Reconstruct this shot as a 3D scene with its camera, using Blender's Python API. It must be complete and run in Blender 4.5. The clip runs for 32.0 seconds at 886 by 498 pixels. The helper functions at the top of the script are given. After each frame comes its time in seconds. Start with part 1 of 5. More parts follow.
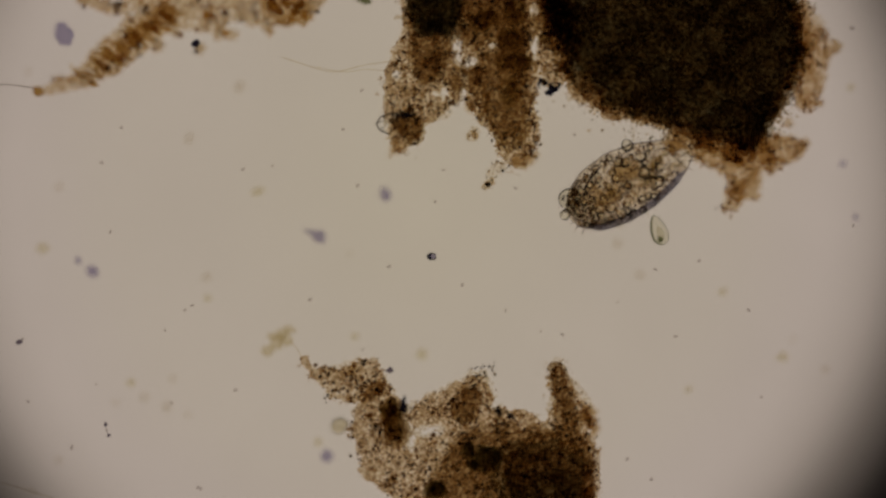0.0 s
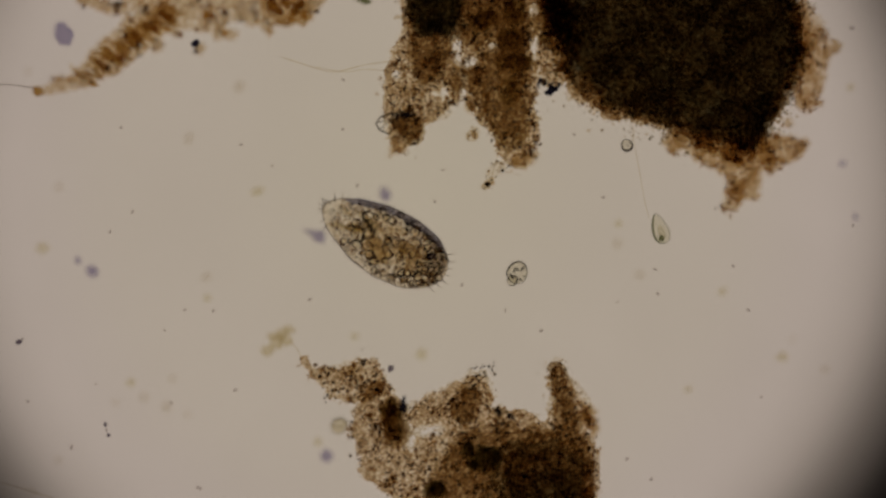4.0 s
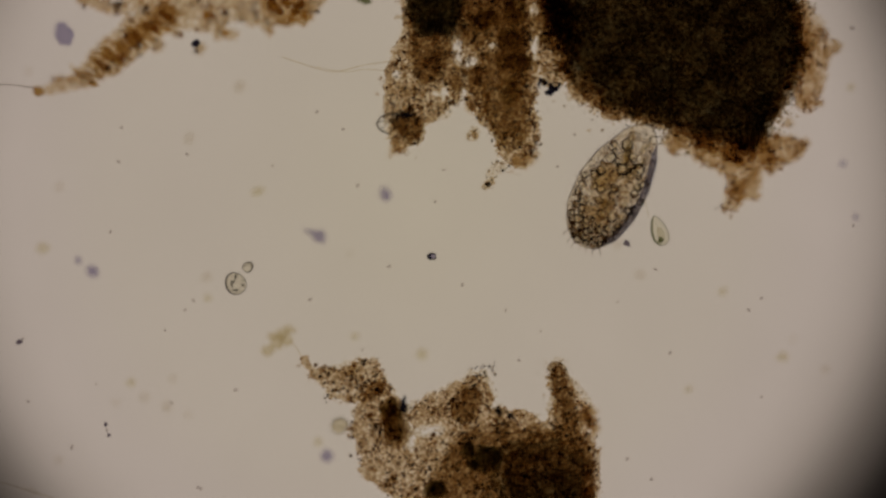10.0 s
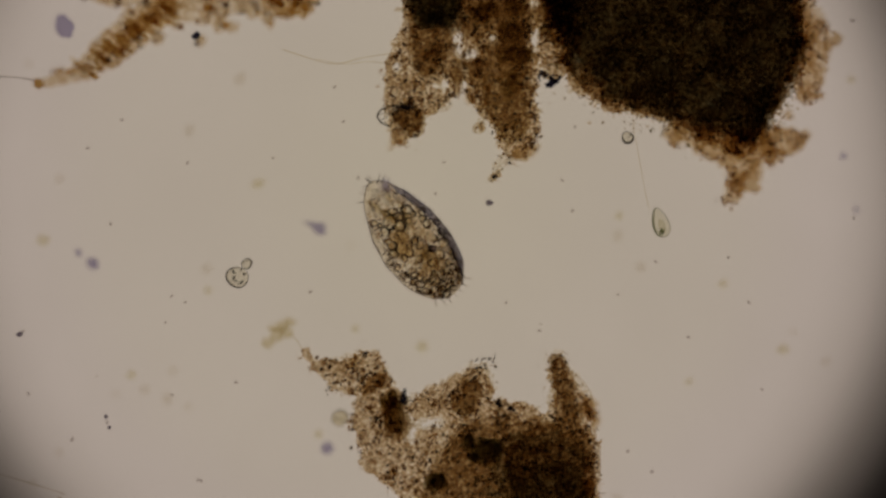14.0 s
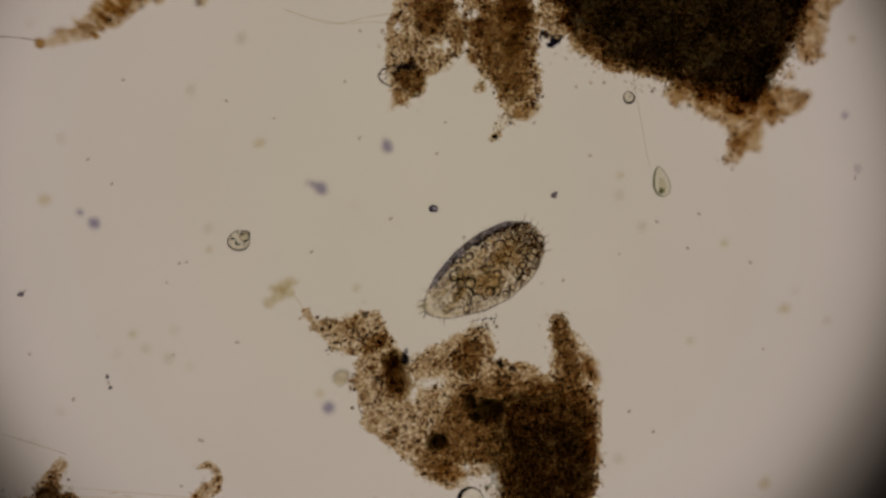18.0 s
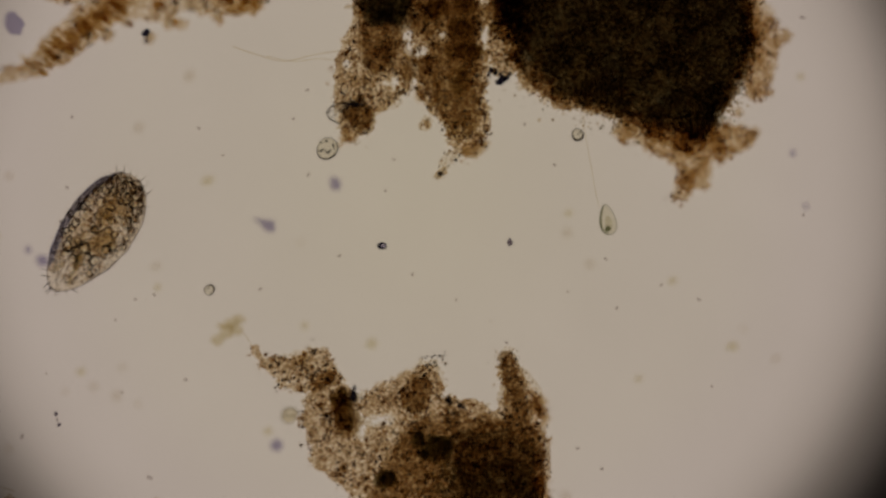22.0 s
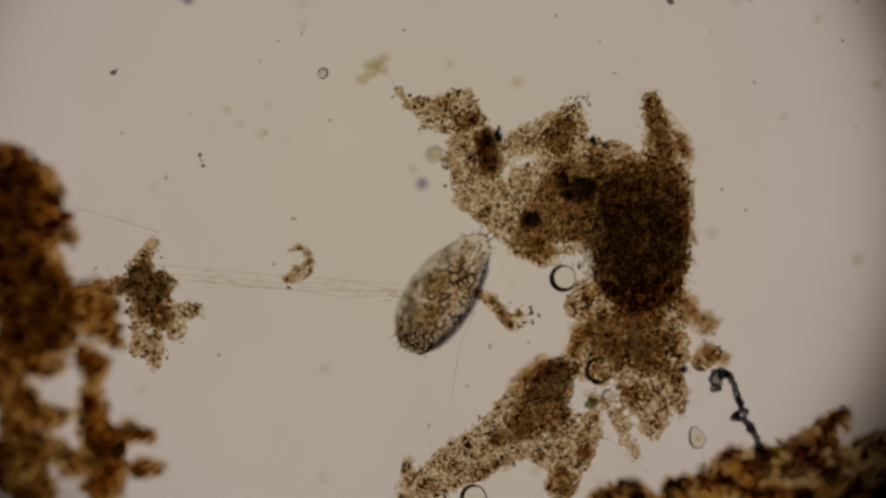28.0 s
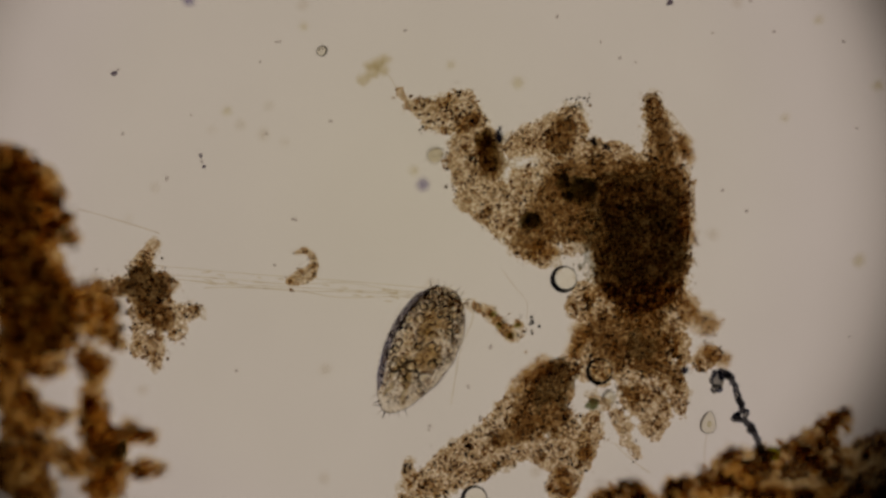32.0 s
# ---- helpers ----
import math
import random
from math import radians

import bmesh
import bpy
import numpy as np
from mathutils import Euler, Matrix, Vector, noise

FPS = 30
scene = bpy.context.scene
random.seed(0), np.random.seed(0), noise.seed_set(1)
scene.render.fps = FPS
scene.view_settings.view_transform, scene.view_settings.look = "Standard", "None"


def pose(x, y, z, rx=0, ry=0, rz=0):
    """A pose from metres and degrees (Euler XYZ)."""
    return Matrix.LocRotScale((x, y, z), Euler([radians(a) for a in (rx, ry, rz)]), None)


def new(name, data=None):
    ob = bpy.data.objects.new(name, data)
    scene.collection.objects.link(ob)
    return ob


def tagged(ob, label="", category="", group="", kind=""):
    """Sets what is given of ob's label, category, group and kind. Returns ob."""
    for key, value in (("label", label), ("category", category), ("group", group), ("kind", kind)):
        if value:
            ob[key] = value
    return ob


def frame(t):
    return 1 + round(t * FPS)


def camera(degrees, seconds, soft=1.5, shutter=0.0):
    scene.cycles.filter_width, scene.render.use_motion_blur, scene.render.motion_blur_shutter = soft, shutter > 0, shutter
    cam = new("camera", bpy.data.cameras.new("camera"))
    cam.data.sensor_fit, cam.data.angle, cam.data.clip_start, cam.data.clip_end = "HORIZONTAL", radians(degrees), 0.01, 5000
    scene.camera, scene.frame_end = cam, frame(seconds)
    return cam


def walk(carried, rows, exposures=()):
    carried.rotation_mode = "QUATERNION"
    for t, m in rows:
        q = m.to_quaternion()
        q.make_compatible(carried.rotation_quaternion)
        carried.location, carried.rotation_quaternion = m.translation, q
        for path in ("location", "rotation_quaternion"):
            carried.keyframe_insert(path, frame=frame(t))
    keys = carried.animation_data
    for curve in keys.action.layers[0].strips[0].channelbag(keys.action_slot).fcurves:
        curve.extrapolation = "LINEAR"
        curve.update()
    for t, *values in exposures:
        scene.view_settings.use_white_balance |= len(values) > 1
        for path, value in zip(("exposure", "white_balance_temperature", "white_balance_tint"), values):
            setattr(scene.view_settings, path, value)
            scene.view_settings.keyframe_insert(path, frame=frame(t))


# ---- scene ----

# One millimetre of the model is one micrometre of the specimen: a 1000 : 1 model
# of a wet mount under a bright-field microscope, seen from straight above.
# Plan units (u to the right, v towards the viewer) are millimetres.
EYE = 2.154
SLIDE_TOP = -0.021


def place(u, v, z=0.0):
    return Vector(((u - 784) / 1000, (441 - v) / 1000, z))


def over(u, v, z=0.0, turn=0.0, tilt=0.0):
    """A pose at plan place (u, v), turned about z and rolled about its own long axis."""
    m = pose(0, 0, 0, 0, 0, turn) @ pose(0, 0, 0, tilt, 0, 0)
    return Matrix.Translation(place(u, v, z)) @ m


# ---- camera and its way ----
cam = camera(40.0, 32.0, soft=3.0)
cam.data.dof.use_dof = True
cam.data.dof.focus_distance = EYE
cam.data.dof.aperture_fstop = 0.036
STAGE = [
    (0, 0, -0.2), (5.5, 0.5, 0), (9.5, -0.1, 0), (13.5, -0.3, -0.2), (14, -0.8, 13.6), (14.5, -0.8, 13.6),
    (16.5, -1.4, 17.8), (16.8, -2, 28), (17, -1.8, 50.3), (17.2, -4, 85), (17.5, -3.3, 87.4), (18, -3.1, 84.4),
    (19, -3.1, 84.1), (19.2, 7, 85), (19.3, 26, 85), (19.5, 63.1, 87.8), (19.7, 90, 88), (20, 90.5, 88.9),
    (20.5, 85.3, 88.6), (21, 86.3, 77.8), (21.5, 87.4, 61.1), (22, 87.8, 18.6), (22.5, 83, 19.7), (22.6, 68, 18),
    (22.8, 36, 18), (23, 24.8, 17.1), (23.2, 27, 19), (23.3, 26, 32), (23.4, 26, 60), (23.5, 23.3, 82.9),
    (23.6, 22, 153), (23.8, 20, 230), (24, 18.1, 271.2), (24.5, 18.1, 271.2), (26.5, -162.4, 272.6), (26.7, -163, 311.5),
    (26.9, -163.6, 372.5), (27, -165.5, 414.1), (27.1, -164.2, 429.5), (27.2, -164.5, 453.5), (27.3, -164.8, 472.5), (27.5, -167, 475.4),
    (28, -167, 476.9), (28.5, -170, 476.8), (29, -167.3, 475.4), (30, -167.1, 475.4), (30.5, -170, 475.4), (31, -167, 475.7),
    (32, -168.4, 475.4),
]
walk(cam, [(t, pose(u / 1000, -v / 1000, EYE)) for t, u, v in STAGE])

# ---- world ----
world = bpy.data.worlds.new("dark_room")
scene.world = world
world.use_nodes = True
world.node_tree.nodes["Background"].inputs["Color"].default_value = (0.9, 0.93, 1.0, 1)
world.node_tree.nodes["Background"].inputs["Strength"].default_value = 0.03
scene.cycles.transparent_max_bounces = 128
scene.cycles.min_transparent_bounces = 96


# ---- materials ----
def node_material(name):
    m = bpy.data.materials.new(name)
    m.use_nodes = True
    m.node_tree.nodes.clear()
    nodes, links = m.node_tree.nodes, m.node_tree.links
    out = nodes.new("ShaderNodeOutputMaterial")
    return m, nodes, links, out


def ramp(nodes, stops):
    r = nodes.new("ShaderNodeValToRGB")
    els = r.color_ramp.elements
    while len(els) < len(stops):
        els.new(0.5)
    for el, (p, c) in zip(els, stops):
        el.position, el.color = p, (*c, 1)
    return r


def noise_node(nodes, links, scale, detail=4, rough=0.6):
    co = nodes.new("ShaderNodeTexCoord")
    n = nodes.new("ShaderNodeTexNoise")
    n.inputs["Scale"].default_value = scale
    n.inputs["Detail"].default_value = detail
    n.inputs["Roughness"].default_value = rough
    links.new(co.outputs["Object"], n.inputs["Vector"])
    return n


def see_through(name, stops, scale=60, body=0.12, body_colour=(0.2, 0.13, 0.06), fine=0.0):
    """Matter that lets light through and takes colour out of it, uneven at two scales."""
    m, nodes, links, out = node_material(name)
    n = noise_node(nodes, links, scale, 5, 0.7)
    r = ramp(nodes, stops)
    if fine:
        n2 = noise_node(nodes, links, fine, 3, 0.6)
        mx = nodes.new("ShaderNodeMix")
        mx.inputs["Factor"].default_value = 0.5
        links.new(n.outputs["Fac"], mx.inputs["A"])
        links.new(n2.outputs["Fac"], mx.inputs["B"])
        links.new(mx.outputs["Result"], r.inputs["Fac"])
    else:
        links.new(n.outputs["Fac"], r.inputs["Fac"])
    t = nodes.new("ShaderNodeBsdfTransparent")
    links.new(r.outputs["Color"], t.inputs["Color"])
    d = nodes.new("ShaderNodeBsdfPrincipled")
    d.inputs["Base Color"].default_value = (*body_colour, 1)
    d.inputs["Roughness"].default_value = 0.6
    mix = nodes.new("ShaderNodeMixShader")
    mix.inputs["Fac"].default_value = body
    links.new(t.outputs[0], mix.inputs[1])
    links.new(d.outputs[0], mix.inputs[2])
    links.new(mix.outputs[0], out.inputs["Surface"])
    return m


def granular(name, stops, coarse, fine, cells, body=0.01, shares=(0.34, 0.36, 0.32)):
    """Matrix of settled matter: patches, fine mottling and packed granules take light out of what shines through."""
    m, nodes, links, out = node_material(name)
    n1 = noise_node(nodes, links, coarse, 3, 0.55)
    n2 = noise_node(nodes, links, fine, 4, 0.65)
    co = nodes.new("ShaderNodeTexCoord")
    cell = nodes.new("ShaderNodeTexVoronoi")
    cell.inputs["Scale"].default_value = cells
    links.new(co.outputs["Object"], cell.inputs["Vector"])
    val = None
    for src, w in zip((n1.outputs["Fac"], n2.outputs["Fac"], cell.outputs["Distance"]), shares):
        mul = nodes.new("ShaderNodeMath")
        mul.operation = "MULTIPLY_ADD"
        links.new(src, mul.inputs[0])
        mul.inputs[1].default_value = w
        if val:
            links.new(val, mul.inputs[2])
        else:
            mul.inputs[2].default_value = 0.0
        val = mul.outputs[0]
    r = ramp(nodes, stops)
    links.new(val, r.inputs["Fac"])
    t = nodes.new("ShaderNodeBsdfTransparent")
    links.new(r.outputs["Color"], t.inputs["Color"])
    d = nodes.new("ShaderNodeBsdfPrincipled")
    d.inputs["Base Color"].default_value = (0.18, 0.12, 0.06, 1)
    d.inputs["Roughness"].default_value = 0.7
    mix = nodes.new("ShaderNodeMixShader")
    mix.inputs["Fac"].default_value = body
    links.new(t.outputs[0], mix.inputs[1])
    links.new(d.outputs[0], mix.inputs[2])
    links.new(mix.outputs[0], out.inputs["Surface"])
    return m


def grain_material(name, stops, body=0.15, single=False):
    """Grains whose colour changes from grain to grain."""
    m, nodes, links, out = node_material(name)
    if single:
        src = nodes.new("ShaderNodeObjectInfo").outputs["Random"]
    else:
        src = nodes.new("ShaderNodeNewGeometry").outputs["Random Per Island"]
    r = ramp(nodes, stops)
    links.new(src, r.inputs["Fac"])
    t = nodes.new("ShaderNodeBsdfTransparent")
    links.new(r.outputs["Color"], t.inputs["Color"])
    d = nodes.new("ShaderNodeBsdfPrincipled")
    d.inputs["Base Color"].default_value = (0.16, 0.1, 0.05, 1)
    d.inputs["Roughness"].default_value = 0.7
    mix = nodes.new("ShaderNodeMixShader")
    mix.inputs["Fac"].default_value = body
    links.new(t.outputs[0], mix.inputs[1])
    links.new(d.outputs[0], mix.inputs[2])
    links.new(mix.outputs[0], out.inputs["Surface"])
    return m


def plain_clear(name, colour, body=0.05, body_colour=(0.3, 0.28, 0.2)):
    return see_through(name, [(0.3, colour), (0.7, tuple(min(1, c * 1.12) for c in colour))], 40, body, body_colour)


def lens_material(name, ior, tint):
    """Droplets and vesicles that bend the light like small lenses."""
    m, nodes, links, out = node_material(name)
    g = nodes.new("ShaderNodeBsdfRefraction")
    g.inputs["IOR"].default_value = ior
    g.inputs["Roughness"].default_value = 0.05
    n = noise_node(nodes, links, 90, 3, 0.5)
    r = ramp(nodes, [(0.3, tint), (0.7, tuple(min(1, c * 1.05) for c in tint))])
    links.new(n.outputs["Fac"], r.inputs["Fac"])
    links.new(r.outputs["Color"], g.inputs["Color"])
    links.new(g.outputs[0], out.inputs["Surface"])
    return m


def lamp_material():
    m, nodes, links, out = node_material("lamp_field")
    co = nodes.new("ShaderNodeTexCoord")
    ln = nodes.new("ShaderNodeVectorMath")
    ln.operation = "LENGTH"
    links.new(co.outputs["Object"], ln.inputs[0])
    half = nodes.new("ShaderNodeMath")
    half.operation = "DIVIDE"
    half.inputs[1].default_value = 1.5
    links.new(ln.outputs["Value"], half.inputs[0])
    r = ramp(nodes, LAMP_VIGNETTE)
    r.color_ramp.interpolation = "EASE"
    links.new(half.outputs[0], r.inputs["Fac"])
    e = nodes.new("ShaderNodeEmission")
    links.new(r.outputs["Color"], e.inputs["Color"])
    e.inputs["Strength"].default_value = LAMP_STRENGTH
    links.new(e.outputs[0], out.inputs["Surface"])
    return m


# the lamp's light over its lens, from the axis (0) to 1.5 m off it (1)
# the view's vignette is put into these glow colours, darker outwards
LAMP_VIGNETTE = [(0.0, (0.42, 0.358, 0.274)), (0.36, (0.416, 0.35, 0.286)), (0.525, (0.405, 0.336, 0.289)),
              (0.58, (0.33, 0.272, 0.232)), (0.63, (0.13, 0.105, 0.088)), (0.69, (0.008, 0.006, 0.005))]
LAMP_STRENGTH = 1.0

FLOC_FILM = granular("floc_film", [(0.36, (0.8, 0.735, 0.62)), (0.48, (0.93, 0.9, 0.835)), (0.6, (1.0, 0.99, 0.97))], 34, 120, 190)
FLOC_THIN = granular("floc_thin", [(0.34, (0.5, 0.385, 0.255)), (0.46, (0.815, 0.72, 0.58)), (0.61, (1.0, 0.975, 0.925))], 26, 125, 180)
FLOC_THICK = granular("floc_thick", [(0.36, (0.69, 0.6, 0.49)), (0.5, (0.81, 0.75, 0.655)), (0.64, (0.92, 0.885, 0.82))], 24, 110, 170)
FLOC_CORE = granular("floc_core", [(0.36, (0.66, 0.655, 0.62)), (0.48, (0.755, 0.76, 0.745)), (0.6, (0.86, 0.86, 0.84))], 22, 150, 165, shares=(0.4, 0.58, 0.03))
FLOC_SOFT = granular("floc_soft", [(0.36, (0.66, 0.53, 0.34)), (0.49, (0.86, 0.77, 0.62)), (0.62, (0.99, 0.97, 0.93))], 40, 120, 140)
FLOC_OCHRE = granular("floc_ochre", [(0.36, (0.66, 0.5, 0.27)), (0.5, (0.81, 0.68, 0.45)), (0.63, (0.95, 0.87, 0.69))], 26, 70, 95)
FLOC_STREAK = grain_material("floc_streak", [(0.0, (0.58, 0.42, 0.18)), (0.5, (0.76, 0.6, 0.34)), (1.0, (0.9, 0.79, 0.56))], 0.02, single=True)
FLOC_RIDGE = grain_material("floc_ridge", [(0.0, (0.76, 0.65, 0.46)), (0.5, (0.86, 0.78, 0.62)), (1.0, (0.95, 0.9, 0.79))], 0.02, single=True)
FLOC_YELLOW = see_through("floc_yellow", [(0.35, (0.84, 0.79, 0.63)), (0.6, (0.96, 0.94, 0.87))], 60, 0.02)
GRAINS = grain_material("grains", [(0.0, (0.1, 0.1, 0.16)), (0.1, (0.3, 0.24, 0.19)), (0.35, (0.52, 0.4, 0.25)), (0.75, (0.78, 0.66, 0.48)), (1.0, (0.97, 0.92, 0.82))], 0.02)
FINE_GRAINS = grain_material("fine_grains", [(0.0, (0.3, 0.23, 0.17)), (0.3, (0.58, 0.44, 0.28)), (0.7, (0.8, 0.67, 0.48)), (1.0, (0.96, 0.89, 0.77))], 0.02)
DENSE_GRAINS = grain_material("dense_grains", [(0.0, (0.34, 0.29, 0.22)), (0.35, (0.58, 0.5, 0.38)), (0.7, (0.78, 0.7, 0.56)), (1.0, (0.92, 0.87, 0.77))], 0.02)
GRAINS_OCHRE = grain_material("grains_ochre", [(0.0, (0.1, 0.07, 0.03)), (0.25, (0.36, 0.23, 0.07)), (0.7, (0.68, 0.49, 0.22)), (1.0, (0.92, 0.79, 0.52))], 0.03)
CRUMB_BROWN = grain_material("crumb_brown", [(0.0, (0.82, 0.7, 0.52)), (0.5, (0.9, 0.81, 0.66)), (1.0, (0.96, 0.91, 0.82))], 0.03, single=True)
CRUMB_OCHRE = grain_material("crumb_ochre", [(0.0, (0.58, 0.43, 0.22)), (0.5, (0.75, 0.6, 0.35)), (1.0, (0.9, 0.79, 0.56))], 0.03, single=True)
DARK_GRAIN = grain_material("dark_grain", [(0.0, (0.03, 0.03, 0.07)), (0.6, (0.1, 0.085, 0.12)), (1.0, (0.22, 0.15, 0.12))], 0.1, single=True)
CHAIN_EDGE = plain_clear("chain_edge", (0.33, 0.34, 0.42), 0.06, (0.04, 0.04, 0.07))
CHAIN = see_through("chain_matter", [(0.38, (0.3, 0.3, 0.34)), (0.5, (0.56, 0.55, 0.54)), (0.62, (0.82, 0.79, 0.72))], 110, 0.03, (0.05, 0.05, 0.07), fine=300)
INK = plain_clear("blue_black_matter", (0.14, 0.14, 0.21), 0.1, (0.03, 0.03, 0.06))
PELLICLE = see_through("pellicle", [(0.34, (0.86, 0.81, 0.71)), (0.5, (0.95, 0.915, 0.85)), (0.66, (0.99, 0.98, 0.95))], 26, 0.02, (0.3, 0.27, 0.2), fine=110)
ENDOPLASM = see_through("endoplasm", [(0.38, (0.91, 0.855, 0.75)), (0.5, (0.955, 0.925, 0.865)), (0.6, (0.99, 0.985, 0.96))], 1.4, 0.02, (0.3, 0.22, 0.12), fine=5)
MARGIN = see_through("margin", [(0.35, (0.5, 0.51, 0.63)), (0.65, (0.8, 0.8, 0.87))], 60, 0.02, (0.2, 0.2, 0.24), fine=250)
FOOD = grain_material("food", [(0.0, (0.13, 0.09, 0.07)), (0.22, (0.45, 0.32, 0.2)), (0.6, (0.8, 0.68, 0.52)), (1.0, (0.96, 0.93, 0.86))], 0.02)
CORE_GRAINS = grain_material("core_grains", [(0.0, (0.52, 0.49, 0.41)), (0.4, (0.66, 0.62, 0.53)), (0.75, (0.8, 0.75, 0.65)), (1.0, (0.92, 0.88, 0.8))], 0.0)
MARGIN_GRAINS = grain_material("margin_grains", [(0.0, (0.12, 0.12, 0.18)), (0.4, (0.34, 0.32, 0.36)), (1.0, (0.66, 0.6, 0.56))], 0.02)
RIM = see_through("refraction_outline", [(0.35, (0.4, 0.37, 0.4)), (0.65, (0.78, 0.74, 0.72))], 60, 0.05, (0.1, 0.1, 0.12))
MEMBRANE = see_through("membrane", [(0.35, (0.13, 0.11, 0.1)), (0.65, (0.34, 0.28, 0.22))], 120, 0.03, (0.1, 0.08, 0.05))
DROPLET_RIM = see_through("droplet_rim", [(0.35, (0.03, 0.04, 0.06)), (0.65, (0.2, 0.19, 0.2))], 40, 0.05, (0.06, 0.06, 0.08))
VESICLE = lens_material("vesicle", 1.1, (0.985, 0.972, 0.925))
MARGIN_DOT = plain_clear("margin_dot", (0.34, 0.34, 0.44))
HEAD_CIRRUS = plain_clear("head_cirrus", (0.3, 0.26, 0.25))
CIRRUS = plain_clear("cirrus", (0.52, 0.47, 0.43))
CELL_WALL = plain_clear("cell_wall", (0.94, 0.915, 0.85))
MEMBRANE_SOFT = see_through("membrane_soft", [(0.35, (0.28, 0.23, 0.19)), (0.65, (0.6, 0.51, 0.42))], 120, 0.03, (0.1, 0.08, 0.05))
CELL_GREEN = plain_clear("cell_green", (0.95, 0.94, 0.86))
FLOC_LUMP = see_through("floc_lump", [(0.38, (0.78, 0.74, 0.64)), (0.5, (0.87, 0.84, 0.77)), (0.62, (0.95, 0.93, 0.88))], 110, 0.01, fine=420)
DARK_LUMP = see_through("dark_lump", [(0.38, (0.58, 0.57, 0.5)), (0.5, (0.69, 0.68, 0.61)), (0.62, (0.81, 0.79, 0.72))], 110, 0.01, fine=330)
PALE_RIM = plain_clear("pale_rim", (0.42, 0.39, 0.37))
GREEN_RIM = plain_clear("green_rim", (0.44, 0.46, 0.33))
GREEN_SOFT = plain_clear("green_soft", (0.8, 0.81, 0.66))
YELLOW_GREEN = plain_clear("yellow_green", (0.62, 0.66, 0.22))
MOTE_BLUE = plain_clear("mote_blue", (0.66, 0.64, 0.75))
MOTE_TAN = plain_clear("mote_tan", (0.93, 0.89, 0.8))
DARK_SPECK = plain_clear("dark_speck", (0.44, 0.41, 0.46))
SPECK = plain_clear("speck", (0.8, 0.78, 0.77))
FAINT = plain_clear("faint_matter", (0.9, 0.87, 0.82))
FIBRE = plain_clear("fibre", (0.91, 0.875, 0.8))
GLASS, gn, gl, gout = node_material("slide_glass")
gt = gn.new("ShaderNodeBsdfTransparent")
gnoise = noise_node(gn, gl, 3.0, 6, 0.6)
gramp = ramp(gn, [(0.3, (0.975, 0.975, 0.97)), (0.7, (1.0, 1.0, 1.0))])
gl.new(gnoise.outputs["Fac"], gramp.inputs["Fac"])
gl.new(gramp.outputs["Color"], gt.inputs["Color"])
gg = gn.new("ShaderNodeBsdfGlossy")
gg.inputs["Roughness"].default_value = 0.05
gm = gn.new("ShaderNodeMixShader")
gm.inputs["Fac"].default_value = 0.01
gl.new(gt.outputs[0], gm.inputs[1])
gl.new(gg.outputs[0], gm.inputs[2])
gl.new(gm.outputs[0], gout.inputs["Surface"])
BLACK, bn, bl, bout = node_material("black_enamel")
bp = bn.new("ShaderNodeBsdfPrincipled")
bp.inputs["Base Color"].default_value = (0.01, 0.01, 0.011, 1)
bp.inputs["Roughness"].default_value = 0.5
bl.new(bp.outputs[0], bout.inputs["Surface"])


# ---- mesh helpers ----
def mesh_of(name, verts, faces, smooth=True):
    me = bpy.data.meshes.new(name)
    me.from_pydata(np.asarray(verts, float).tolist(), [], [tuple(f) for f in np.asarray(faces).tolist()] if not isinstance(faces, list) else faces)
    if smooth:
        me.polygons.foreach_set("use_smooth", np.ones(len(me.polygons), bool))
    me.update()
    return me


def put(name, me, material, parent=None, label="", m=None, kind=""):
    ob = new(name, me)
    if material and not me.materials:
        me.materials.append(material)
    if parent:
        ob.parent = parent
    if m is not None:
        ob.matrix_basis = m
    tagged(ob, label, kind=kind)
    return ob


def part(name, bm, material, parent=None, label="", m=None):
    me = bpy.data.meshes.new(name)
    bm.to_mesh(me)
    bm.free()
    me.polygons.foreach_set("use_smooth", np.ones(len(me.polygons), bool))
    return put(name, me, material, parent, label, m)


def thing(name, label, category, m=None, group=""):
    ob = tagged(new(name), label, category, group)
    ob.empty_display_size = 0.02
    if m is not None:
        ob.matrix_basis = m
    return ob


G = (1 + 5 ** 0.5) / 2
ICO_V = np.array([(-1, G, 0), (1, G, 0), (-1, -G, 0), (1, -G, 0), (0, -1, G), (0, 1, G), (0, -1, -G), (0, 1, -G), (G, 0, -1), (G, 0, 1), (-G, 0, -1), (-G, 0, 1)]) / (1 + G * G) ** 0.5
ICO_F = np.array([(0, 11, 5), (0, 5, 1), (0, 1, 7), (0, 7, 10), (0, 10, 11), (1, 5, 9), (5, 11, 4), (11, 10, 2), (10, 7, 6), (7, 1, 8),
                  (3, 9, 4), (3, 4, 2), (3, 2, 6), (3, 6, 8), (3, 8, 9), (4, 9, 5), (2, 4, 11), (6, 2, 10), (8, 6, 7), (9, 8, 1)])


